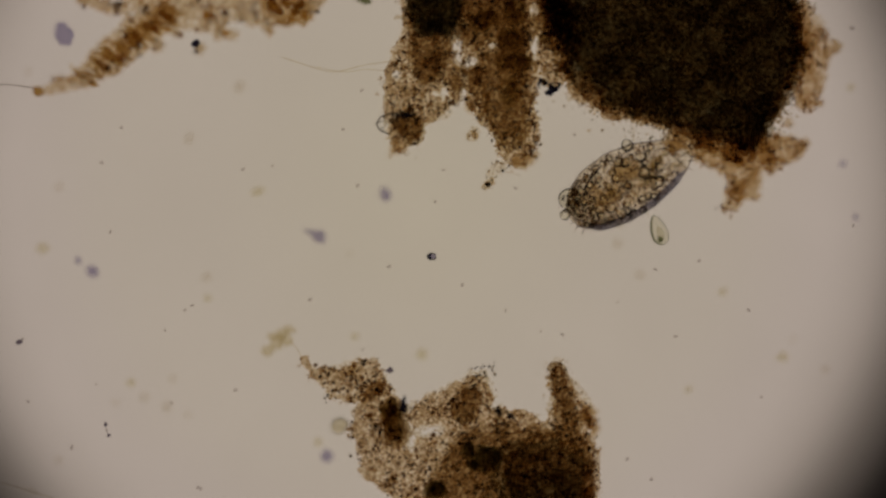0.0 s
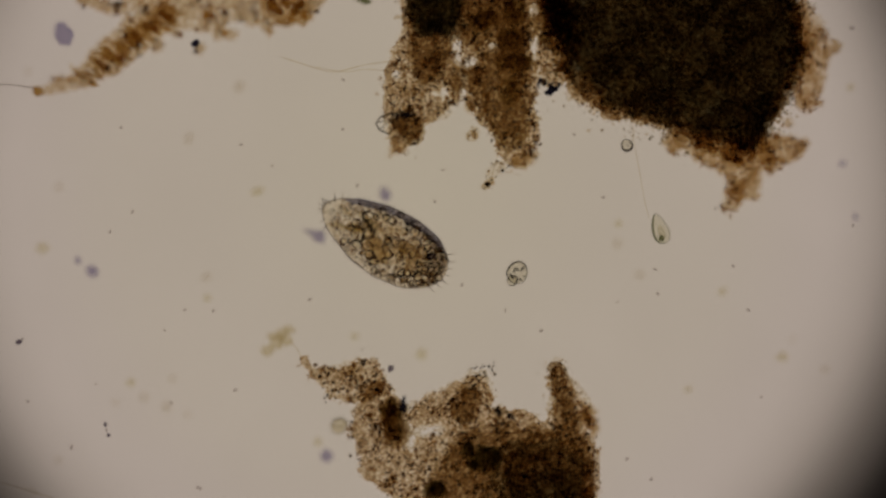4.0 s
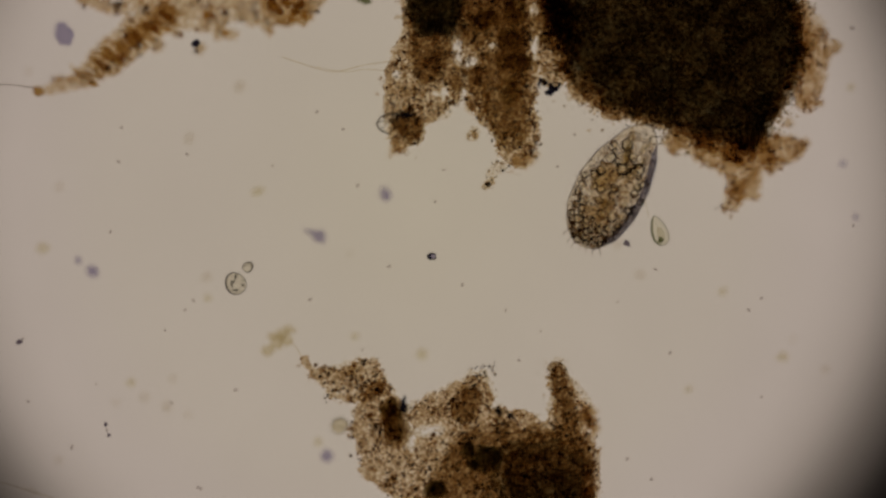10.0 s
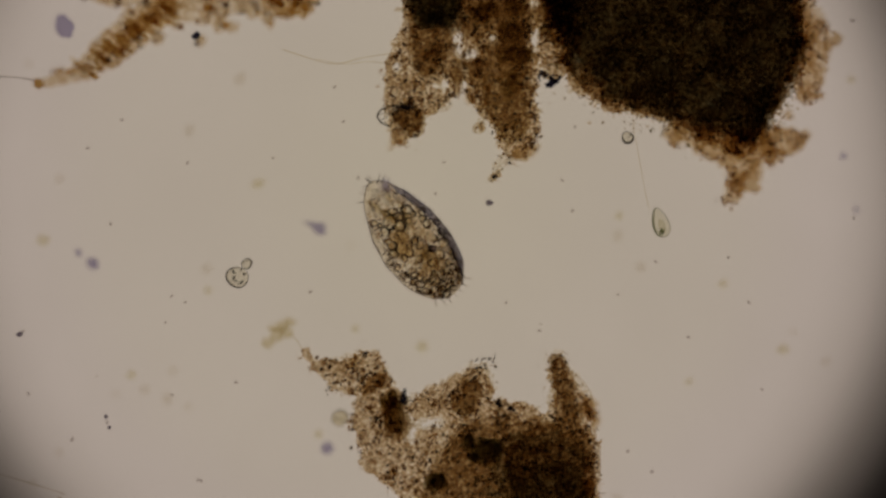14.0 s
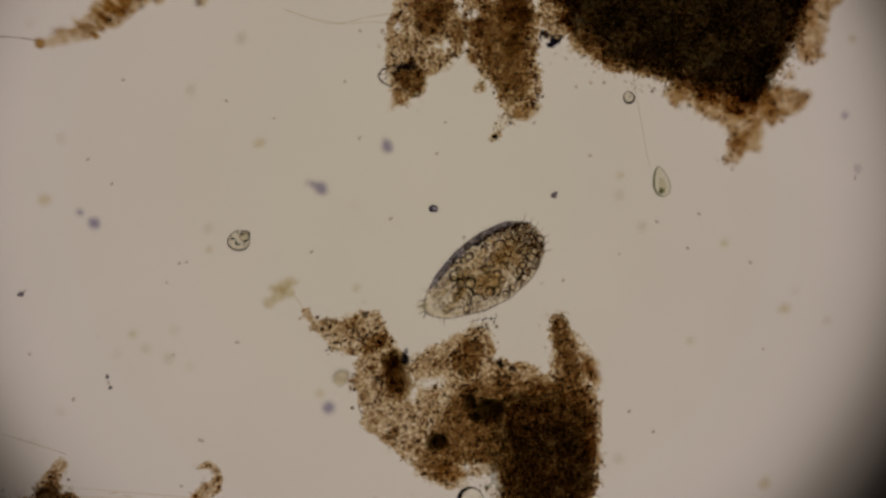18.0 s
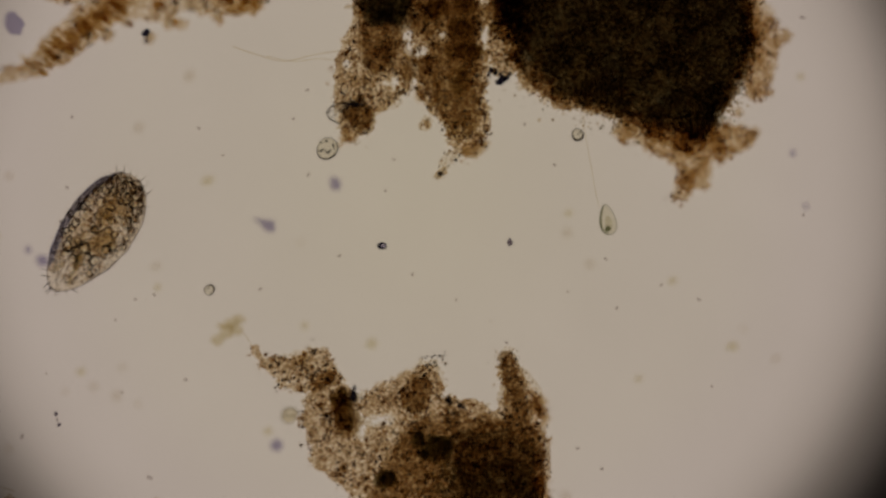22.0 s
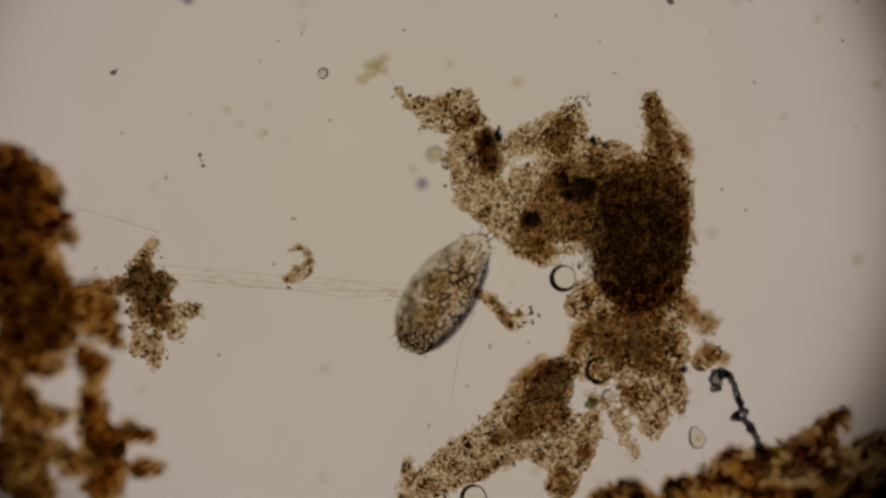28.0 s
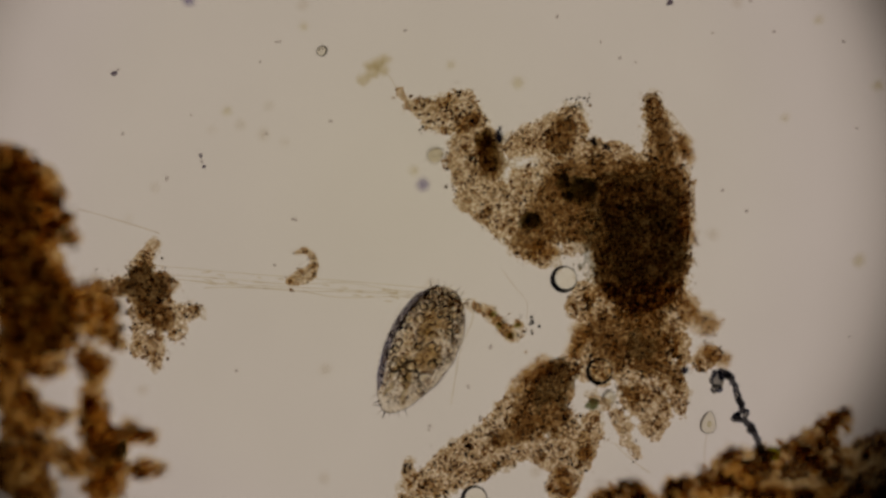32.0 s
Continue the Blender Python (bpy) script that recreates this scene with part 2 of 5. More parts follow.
def lump_mesh(name, r, seed, squash=0.7, fine=2, rough=0.35):
    """An uneven rounded lump of mean radius r (mm)."""
    bm = bmesh.new()
    bmesh.ops.create_icosphere(bm, subdivisions=fine, radius=1)
    off = Vector((seed * 3.1, seed * 1.7, seed * 0.9))
    for v in bm.verts:
        k = 1 + rough * noise.noise(v.co * 1.3 + off) * 1.6 + rough * 0.5 * noise.noise(v.co * 3.2 + off)
        v.co = Vector((v.co.x * k, v.co.y * k, v.co.z * k * squash)) * r / 1000
    me = bpy.data.meshes.new(name)
    bm.to_mesh(me)
    bm.free()
    me.polygons.foreach_set("use_smooth", np.ones(len(me.polygons), bool))
    return me


def tube_mesh(name, points, radii, sides=6, closed=False):
    """A round tube along points (Vectors, metres); radii in mm."""
    n = len(points)
    verts, faces = [], []
    for i, p in enumerate(points):
        a = points[(i - 1) % n] if closed or i else p
        b = points[(i + 1) % n] if closed or i < n - 1 else p
        d = (b - a).normalized()
        s = d.cross(Vector((0.05, 0.02, 1))).normalized()
        up = s.cross(d)
        r = (radii[i] if isinstance(radii, (list, tuple)) else radii) / 1000
        for k in range(sides):
            w = 2 * math.pi * k / sides
            verts.append(p + (s * math.cos(w) + up * math.sin(w)) * r)
    for i in range(n if closed else n - 1):
        j = (i + 1) % n
        for k in range(sides):
            q = (k + 1) % sides
            faces.append((i * sides + k, i * sides + q, j * sides + q, j * sides + k))
    if not closed:
        faces += [tuple(range(sides)), tuple(range((n - 1) * sides, n * sides))[::-1]]
    return mesh_of(name, [tuple(v) for v in verts], faces)


def ring_mesh(name, rx, ry, wall, seed=0, wobble=0.06):
    """A closed membrane seen edge-on: a ring with an uneven wall."""
    pts = []
    for k in range(20):
        w = 2 * math.pi * k / 20
        q = 1 + wobble * math.sin(2 * w + seed) + wobble * 0.6 * math.sin(3 * w + 2 * seed)
        pts.append(Vector((rx * q * math.cos(w), ry * q * math.sin(w), 0)) / 1000)
    walls = [wall * (1 + 0.5 * math.sin(2 * math.pi * k / 20 + seed * 2.3)) for k in range(20)]
    return tube_mesh(name, pts, walls, 6, True)


def ball_mesh(name, rx, ry, rz, fine=3):
    bm = bmesh.new()
    bmesh.ops.create_icosphere(bm, subdivisions=fine, radius=1)
    for v in bm.verts:
        v.co = Vector((v.co.x * rx, v.co.y * ry, v.co.z * rz)) / 1000
    me = bpy.data.meshes.new(name)
    bm.to_mesh(me)
    bm.free()
    me.polygons.foreach_set("use_smooth", np.ones(len(me.polygons), bool))
    return me


# ---- matter that has settled: flocs of detritus ----
def lattice(seed, size=256):
    return np.random.default_rng(seed).random((size, size))


def value_noise(x, y, table):
    n = table.shape[0]
    xi, yi = np.floor(x).astype(int), np.floor(y).astype(int)
    fx, fy = x - xi, y - yi
    fx, fy = fx * fx * (3 - 2 * fx), fy * fy * (3 - 2 * fy)
    a, b = table[xi % n, yi % n], table[(xi + 1) % n, yi % n]
    c, d = table[xi % n, (yi + 1) % n], table[(xi + 1) % n, (yi + 1) % n]
    return (a * (1 - fx) + b * fx) * (1 - fy) + (c * (1 - fx) + d * fx) * fy


def rough_noise(x, y, step, table):
    s, amp, total = 0.0, 1.0, 0.0
    for k in range(4):
        s = s + amp * (value_noise(x / step * 2 ** k + 11 * k, y / step * 2 ** k + 7 * k, table) - 0.5)
        total, amp = total + amp, amp * 0.6
    return s / total * 2


def extent(blobs, margin=30):
    b = np.array(blobs, float)
    return (b[:, 0] - b[:, 2]).min() - margin, (b[:, 0] + b[:, 2]).max() + margin, (b[:, 1] - b[:, 3]).min() - margin, (b[:, 1] + b[:, 3]).max() + margin


def stroke(*knots):
    """Round blobs along a line of (u, v, radius) knots."""
    got = []
    for (u0, v0, r0), (u1, v1, r1) in zip(knots, knots[1:] or knots):
        n = max(1, int(math.hypot(u1 - u0, v1 - v0) / (0.45 * max(4, min(r0, r1)))))
        got += [(u0 + (u1 - u0) * k / n, v0 + (v1 - v0) * k / n, r0 + (r1 - r0) * k / n, r0 + (r1 - r0) * k / n) for k in range(n)]
    u, v, r = knots[-1]
    return got + [(u, v, r, r)]


def lines(*runs):
    return [blob for run in runs for blob in stroke(*run)]


def depth_in(x, y, blobs, holes, table, ragged, step=34):
    """How far (mm) a place lies inside the floc's ragged outline; below 0 outside it."""
    f = np.full(np.shape(x), -1e3)
    for u, v, a, b in blobs:
        d = np.hypot((x - u) / a, (y - v) / b)
        f = np.maximum(f, (1 - d) * min(a, b))
    for u, v, a, b in holes:
        d = np.hypot((x - u) / a, (y - v) / b)
        f = np.minimum(f, (d - 1) * min(a, b))
    return f + ragged * rough_noise(x, y, step, table) + 0.5 * ragged * rough_noise(x + 57, y + 23, step * 0.3, table)


def islands(keep, least=24):
    """The pieces that hang together, without the smallest crumbs."""
    mark = np.where(keep, np.arange(1, keep.size + 1).reshape(keep.shape), 0)
    while True:
        p = np.pad(mark, 1)
        big = np.maximum.reduce([p[1:-1, 1:-1], p[:-2, 1:-1], p[2:, 1:-1], p[1:-1, :-2], p[1:-1, 2:]]) * keep
        for axis in (0, 1):
            for flip in (1, -1):
                q = np.flip(big, axis) if flip < 0 else big
                q = q.copy()
                for i in range(1, q.shape[axis]):
                    a, b = (q[i - 1], q[i]) if axis == 0 else (q[:, i - 1], q[:, i])
                    np.copyto(b, np.maximum(a, b), where=(a > 0) & (b > 0))
                big = np.flip(q, axis) if flip < 0 else q
        if (big == mark).all():
            break
        mark = big
    names, counts = np.unique(mark[mark > 0], return_counts=True)
    return [mark == n for n in names[counts >= min(least, counts.max())]]


def floc_mesh(name, blobs, holes, seed, low, high, ragged=16, cell=4.0, lumpy=0.5, step=34, inset=0.0):
    """Lumpy sheets of matter between the heights low and high, with a ragged outline and holes: a mesh for each that hangs together."""
    table = lattice(seed)
    x0, x1, y0, y1 = extent(blobs)
    xs, ys = np.arange(x0, x1, cell), np.arange(y0, y1, cell)
    X, Y = np.meshgrid(xs, ys, indexing="ij")
    f = depth_in(X, Y, blobs, holes, table, ragged, step) - inset
    gx, gy = np.gradient(f, cell)
    g2 = gx * gx + gy * gy + 1e-6
    keep = (f[:-1, :-1] + f[1:, :-1] + f[:-1, 1:] + f[1:, 1:]) > 0
    out = np.minimum(f, 0)
    step = np.clip(-out / g2, 0, 3 * cell)
    PX = X + np.clip(gx * step, -cell * 0.7, cell * 0.7)
    PY = Y + np.clip(gy * step, -cell * 0.7, cell * 0.7)
    t2 = lattice(seed + 100)
    swell = np.clip(f / 26, 0, 1) ** 0.5
    bump = 0.75 + lumpy * rough_noise(X, Y, 16, t2)
    mid, half = (low + high) / 2, (high - low) / 2
    top = mid + half * (0.06 + 0.94 * swell * np.clip(bump, 0.2, 1))
    bot = mid - half * (0.06 + 0.94 * swell * np.clip(1.5 - bump, 0.2, 1))
    nx, ny = X.shape
    idx = np.arange(nx * ny).reshape(nx, ny)
    N = nx * ny
    verts = np.concatenate([np.stack([(PX - 784) / 1000, (441 - PY) / 1000, top / 1000], -1).reshape(-1, 3),
                            np.stack([(PX - 784) / 1000, (441 - PY) / 1000, bot / 1000], -1).reshape(-1, 3)])
    made = []
    for piece in islands(keep):
        a, b, c, d = idx[:-1, :-1][piece], idx[1:, :-1][piece], idx[1:, 1:][piece], idx[:-1, 1:][piece]
        k = np.pad(piece, 1)
        I, J = np.nonzero(piece)
        faces = [np.stack([a, d, c, b], 1), np.stack([a, b, c, d], 1) + N]
        for di, dj, p, q in ((-1, 0, (0, 0), (0, 1)), (1, 0, (1, 1), (1, 0)), (0, -1, (1, 0), (0, 0)), (0, 1, (0, 1), (1, 1))):
            e = ~k[I + 1 + di, J + 1 + dj]
            P, Q = idx[I[e] + p[0], J[e] + p[1]], idx[I[e] + q[0], J[e] + q[1]]
            faces.append(np.stack([P, Q, Q + N, P + N], 1))
        faces = np.concatenate(faces)
        used = np.unique(faces)
        back = np.zeros(2 * N, int)
        back[used] = np.arange(len(used))
        made.append(mesh_of(name, verts[used], back[faces]))
    return made


def scatter(blobs, holes, seed, count, ragged=16, spill=2.6, clump=18, uneven=2.0):
    """Places for grains, thicker where the floc is, with a few strays past its edge; a count below 1 is one per square mm."""
    rng = np.random.default_rng(seed + 5)
    table, t3 = lattice(seed), lattice(seed + 300)
    x0, x1, y0, y1 = extent(blobs)
    x, y = rng.uniform(x0, x1, 40000), rng.uniform(y0, y1, 40000)
    area = (depth_in(x, y, blobs, holes, table, ragged) > 0).mean() * (x1 - x0) * (y1 - y0)
    if count < 1:
        count = int(area * count)
    got = np.zeros((0, 2))
    while len(got) < count:
        x, y = rng.uniform(x0, x1, 20000), rng.uniform(y0, y1, 20000)
        f = depth_in(x, y, blobs, holes, table, ragged)
        gate = np.clip(rough_noise(x, y, clump, t3) * uneven + 0.5, 0.06, 1)
        ok = (f > -spill * rng.exponential(1, 20000)) & (rng.random(20000) < gate)
        got = np.concatenate([got, np.stack([x[ok], y[ok]], 1)])
    return got[:count]


OCT_V = np.array([(1, 0, 0), (-1, 0, 0), (0, 1, 0), (0, -1, 0), (0, 0, 1), (0, 0, -1)], float)
OCT_F = np.array([(0, 2, 4), (2, 1, 4), (1, 3, 4), (3, 0, 4), (2, 0, 5), (1, 2, 5), (3, 1, 5), (0, 3, 5)])


def grains_mesh(name, at, seed, low, high, size=(1.5, 4.2), base=(ICO_V, ICO_F)):
    base_v, base_f = base
    rng = np.random.default_rng(seed + 9)
    n = len(at)
    r = size[0] + (size[1] - size[0]) * rng.random(n) ** 2.2
    sc = r[:, None] * rng.uniform(0.6, 1.35, (n, 3)) * np.array([1, 1, 0.8])
    w = rng.uniform(0, 6.28, n)
    v = base_v[None] * (1 + 0.25 * rng.standard_normal((n, len(base_v), 1))).clip(0.5, 1.5) * sc[:, None]
    x = v[..., 0] * np.cos(w)[:, None] - v[..., 1] * np.sin(w)[:, None]
    y = v[..., 0] * np.sin(w)[:, None] + v[..., 1] * np.cos(w)[:, None]
    z = v[..., 2] + rng.triangular(low, low + 0.62 * (high - low), high, n)[:, None]
    verts = np.stack([(x + at[:, :1] - 784) / 1000, (441 - at[:, 1:]) / 1000 + y / 1000, z / 1000], -1).reshape(-1, 3)
    faces = (base_f[None] + len(base_v) * np.arange(n)[:, None, None]).reshape(-1, 3)
    return mesh_of(name, verts, faces, smooth=False)


DARK_LUMPS = [lump_mesh("dark_granule", 1.0, 20 + k, 0.8, 1, 0.4) for k in range(4)]
for lump in DARK_LUMPS:
    lump.materials.append(DARK_GRAIN)


BROWN_LUMPS = [lump_mesh("crumb", 1.0, 120 + k, 0.8, 2, 0.5) for k in range(4)]
OCHRE_LUMPS = [lump_mesh("crumb", 1.0, 130 + k, 0.8, 2, 0.5) for k in range(4)]
for k in range(4):
    BROWN_LUMPS[k].materials.append(CRUMB_BROWN)
    OCHRE_LUMPS[k].materials.append(CRUMB_OCHRE)


def nearer(blobs, z, eye):
    """Drawn in towards the axis, so that matter at height z (mm) stands over its plan place."""
    k = 1 - z / 1000 / EYE
    return [(eye[0] + (u - eye[0]) * k, eye[1] + (v - eye[1]) * k, a, b) for u, v, a, b in blobs]


def layer(name, floc, material, blobs, holes, seed, low, high, ragged, inset=0.0, label="", step=30, lumpy=0.4, cell=3.0):
    for me in floc_mesh(name, blobs, holes, seed, low, high, ragged, cell, lumpy, step, inset):
        put(name, me, material, floc, label)


def strew(floc, rng, places, name, meshes, sizes, heights, flat=0.8):
    """Single lumps, each a part of its own."""
    for k, (u, v) in enumerate(places):
        q = rng.uniform(*sizes)
        m = over(u, v, rng.uniform(*heights) / 1000, rng.uniform(0, 360)) @ Matrix.Diagonal((q, q * rng.uniform(0.6, 1), q * flat, 1))
        put(name, meshes[k % len(meshes)], None, floc, m=m)


def detritus(label, seed, thin, holes=(), thick=(), core=(), soft=(), soft_thick=(), grains=1.0, dark=30, ragged=12, film=5, sheet=True, thicks=2, cores=4, packed=0.0, crumbs=12, eye=(784, 441), soft_z=(11, 22), group="flocs of detritus"):
    """A floc: a pale film, a granular sheet, denser matter and dark cores inside it, soft lobes that stand up
    into the water, loose grains and single dark granules."""
    floc = thing("detritus_clump", label, "detritus", group=group)
    holes = list(holes)
    if film:
        layer("floc_film", floc, FLOC_FILM, thin, holes, seed + 50, -5, 4, ragged * 1.5, -film, "pale film of fine matter")
    if sheet:
        layer("floc_sheet", floc, FLOC_THIN, thin, holes, seed, -4, 5, ragged, -3)
    for k in range(thicks if thick else 0):
        layer("thick_matter", floc, FLOC_THICK, thick, holes, seed + 1 + 10 * k, -5 - k, 3 + k, ragged * 1.4, 7 * k - 6, "denser brown matter", 22)
    for k in range(cores if core else 0):
        layer("dark_core", floc, FLOC_CORE, core, (), seed + 2 + 10 * k, -3 - 0.5 * k, 2 + 0.5 * k, ragged * 2.2, 5 * k - 10, "nearly black dense core", 26, 0.3, 3.5)
    if soft:
        z0, z1 = soft_z
        blobs = nearer(soft, (z0 + z1) / 2, eye)
        layer("soft_lobe", floc, FLOC_SOFT, blobs, (), seed + 60, z0, z1, ragged, -2, "soft raised lobe of tan matter", 18)
        layer("soft_lobe", floc, FLOC_SOFT, blobs, (), seed + 61, z0 + 2, z1 + 4, ragged * 1.4, 4, "soft raised lobe of tan matter", 14)
        if soft_thick:
            layer("soft_lobe", floc, FLOC_SOFT, nearer(soft_thick, (z0 + z1) / 2, eye), (), seed + 62, z0 + 1, z1, ragged * 1.4, 0, "soft raised lobe of brown matter", 14)
        put("soft_grit", grains_mesh("soft_grit", scatter(blobs, (), seed + 60, 0.06, ragged, 2.0, 14, 3.0), seed + 61, z0 - 6, z1 - 6, (1.0, 3.0)), FINE_GRAINS, floc, kind="stuff")
    clear = holes + [(u, v, a - 10, b - 10) for u, v, a, b in (list(thick) + list(core) if core else ()) if min(a, b) > 18]
    holes += [(u, v, a - 6, b - 6) for u, v, a, b in core if cores > 1 and a > 24]
    put("coarse_grit", grains_mesh("coarse_grit", scatter(thin, clear, seed, 0.042 * grains, ragged, 3.0, 15, 3.2), seed, -11, 9, (1.0, 3.6)), GRAINS, floc, kind="stuff")
    put("fine_grit", grains_mesh("fine_grit", scatter(thin, holes, seed, 0.09 * grains, ragged, 2.4, 11, 3.0), seed + 3, -8, 8, (0.8, 2.2), (OCT_V, OCT_F)), FINE_GRAINS, floc, kind="stuff")
    if thick:
        put("dense_grit", grains_mesh("dense_grit", scatter(thick, holes, seed + 1, 0.09, ragged, 5, 10, 2.0), seed + 4, -7, 7, (0.9, 2.5)), DENSE_GRAINS, floc, kind="stuff")
    if packed:
        put("core_grit", grains_mesh("core_grit", scatter(core, (), seed + 2, packed, ragged * 1.8, 11, 30, 0.9), seed + 6, -6, 7, (1.1, 3.4), (OCT_V, OCT_F)), CORE_GRAINS, floc, kind="stuff")
    rng = np.random.default_rng(seed + 77)
    strew(floc, rng, scatter(thin, holes, seed, crumbs, ragged, 1), "crumb", BROWN_LUMPS, (3, 7), (-4, 9))
    strew(floc, rng, scatter(thin, holes, seed + 0, dark, ragged, 2) if dark else (), "dark_granule", DARK_LUMPS, (1.5, 3.6), (-5, 7))
    return floc


def soft_heap(label, seed, lobes, thick=(), core=(), low=8, high=26, ragged=12, crumbs=70, dark=14, grains=1.0, eye=(617, 918), deep=2, matter=None):
    """Ochre matter that stands up into the water, above the plane of sharp sight."""
    mid = (low + high) / 2
    lobes, thick, core = (nearer(q, mid, eye) for q in (lobes, thick, core))
    floc = thing("detritus_clump", label, "detritus", group="flocs of detritus")
    layer("soft_lobe", floc, matter or FLOC_OCHRE, lobes, (), seed, low, high, ragged, -2, "", 16)
    if deep > 1:
        layer("soft_lobe", floc, FLOC_OCHRE, lobes, (), seed + 1, low + 2, high + 3, ragged * 1.6, 7, "", 16)
    if thick:
        layer("thick_matter", floc, matter or FLOC_OCHRE, thick, (), seed + 10, low, high - 3, ragged * 1.3, -2, "denser brown matter", 16)
    for k in range(2 if core else 0):
        layer("dark_core", floc, FLOC_CORE, core, (), seed + 20 + k, low + 3 - k, high - 5 + k, ragged * 1.2, 9 * k - 4, "nearly black dense core", 18, 0.3, 4.0)
    put("coarse_grit", grains_mesh("coarse_grit", scatter(lobes, (), seed, 0.05 * grains, ragged, 2, 16, 3.0), seed, low, high, (1.6, 5.0)), GRAINS_OCHRE, floc, kind="stuff")
    rng = np.random.default_rng(seed + 77)
    if crumbs:
        strew(floc, rng, scatter(lobes, (), seed, crumbs, ragged, 1), "crumb", OCHRE_LUMPS, (5, 12), (low, high))
    if dark:
        strew(floc, rng, scatter(lobes, (), seed, dark, ragged, 1), "dark_granule", DARK_LUMPS, (2.4, 5), (low, mid))
    return floc


# ---- the microscope: lamp below, glass slide ----
def build_lamp():
    lamp = thing("condenser_lamp", "round microscope condenser lamp glowing below the slide", "lamp")
    bm = bmesh.new()
    bmesh.ops.create_circle(bm, cap_ends=True, segments=96, radius=1.5)
    part("lens", bm, lamp_material(), lamp, "glowing frosted lens with the view's vignette put into its glow")
    pts = [Vector((1.52 * math.cos(k * math.pi / 48), 1.52 * math.sin(k * math.pi / 48), 0)) for k in range(96)]
    put("housing_rim", tube_mesh("housing_rim", pts, 30, 8, True), BLACK, lamp, "black enamelled rim")
    return lamp


def build_slide():
    bm = bmesh.new()
    bmesh.ops.create_cube(bm, size=1)
    for v in bm.verts:
        v.co = Vector((v.co.x * 4.6, v.co.y * 4.2, v.co.z * 0.05))
    bmesh.ops.bevel(bm, geom=bm.edges[:], offset=0.006, segments=2, affect="EDGES")
    s = part("ground", bm, GLASS, m=pose(-0.1, -0.4, SLIDE_TOP - 0.025))
    return tagged(s, "clear glass microscope slide carrying the wet mount", "slide", kind="structure")


LAMP = build_lamp()
build_slide()

# ---- the flocs ----
def dark_lumps(floc, seed, rows, material, label, flat=8, rough=0.4, shells=(1.1, 0.92, 0.72)):
    """Compact lumps that thin out towards their rims: three uneven shells or more each."""
    for k, (u, v, a, b, turn) in enumerate(rows):
        for j, grow in enumerate(shells):
            put("dark_lump", lump_mesh("dark_lump", 1.0, seed + 2.3 * k + 5.7 * j, 0.6, 3, rough), material, floc, label,
                over(u + 1.5 * j - 1.5, v - j + 1, 0.001 * j, turn + 50 * j * (a == b)) @ Matrix.Diagonal((a * grow, b * grow, flat * grow, 1)))


PRONGS = detritus("brown granular detritus with two ragged prongs and pale holes", 11,
                  lines([(765, 0, 54), (765, 60, 50), (748, 105, 48), (724, 150, 44), (716, 185, 38), (717, 225, 28), (708, 254, 12)],
                        [(785, 130, 26), (797, 170, 16)], [(752, 192, 26), (775, 190, 18)],
                        [(880, 0, 88), (885, 80, 70), (892, 140, 58), (896, 195, 48), (912, 240, 38), (914, 272, 20)], [(850, 168, 22), (836, 182, 10)],
                        [(968, 20, 40), (988, 70, 42), (985, 112, 32), (976, 138, 16)]),
                  [(808, 84, 9, 24), (832, 111, 15, 9), (786, 164, 13, 19), (945, 85, 8, 27), (871, 78, 8, 12), (700, 130, 8, 10), (946, 20, 7, 14)],
                  lines([(772, 10, 48), (770, 60, 42), (760, 110, 30), (752, 130, 16)], [(850, 20, 55), (892, 60, 46), (892, 140, 46), (896, 188, 40), (908, 232, 26)],
                        [(722, 222, 22), (728, 238, 16)], [(812, 140, 20), (850, 130, 24)], [(970, 20, 26), (985, 62, 22)]),
                  lines([(756, 8, 30), (762, 38, 24)], [(784, 6, 30), (784, 36, 24)]),
                  lines([(708, 262, 8), (694, 270, 5)], [(920, 284, 14), (938, 276, 10)], [(832, 188, 7)]), dark=80, crumbs=36)
layer("thick_matter", PRONGS, FLOC_THICK, lines([(850, 6, 44), (912, 6, 44), (985, 16, 34)], [(905, 60, 26), (908, 128, 32)]), [(871, 78, 8, 12), (946, 20, 7, 14), (945, 85, 8, 27)], 14, -5, 5, 14, 0, "denser brown matter", 20)
for seed in (17, 19):
    layer("dark_core", PRONGS, FLOC_CORE, lines([(754, 8, 32), (758, 40, 25)], [(784, 6, 32), (784, 38, 25)]), (), seed, -4, 3, 14, -2, "nearly black dense core", 18)
dark_lumps(PRONGS, 320, ((966, 68, 13, 9, 10), (905, 72, 18, 22, 30), (912, 112, 30, 16, 0), (860, 36, 24, 16, 40), (912, 20, 20, 24, 0), (905, 165, 24, 14, 70)), FLOC_LUMP, "denser dark brown lump")
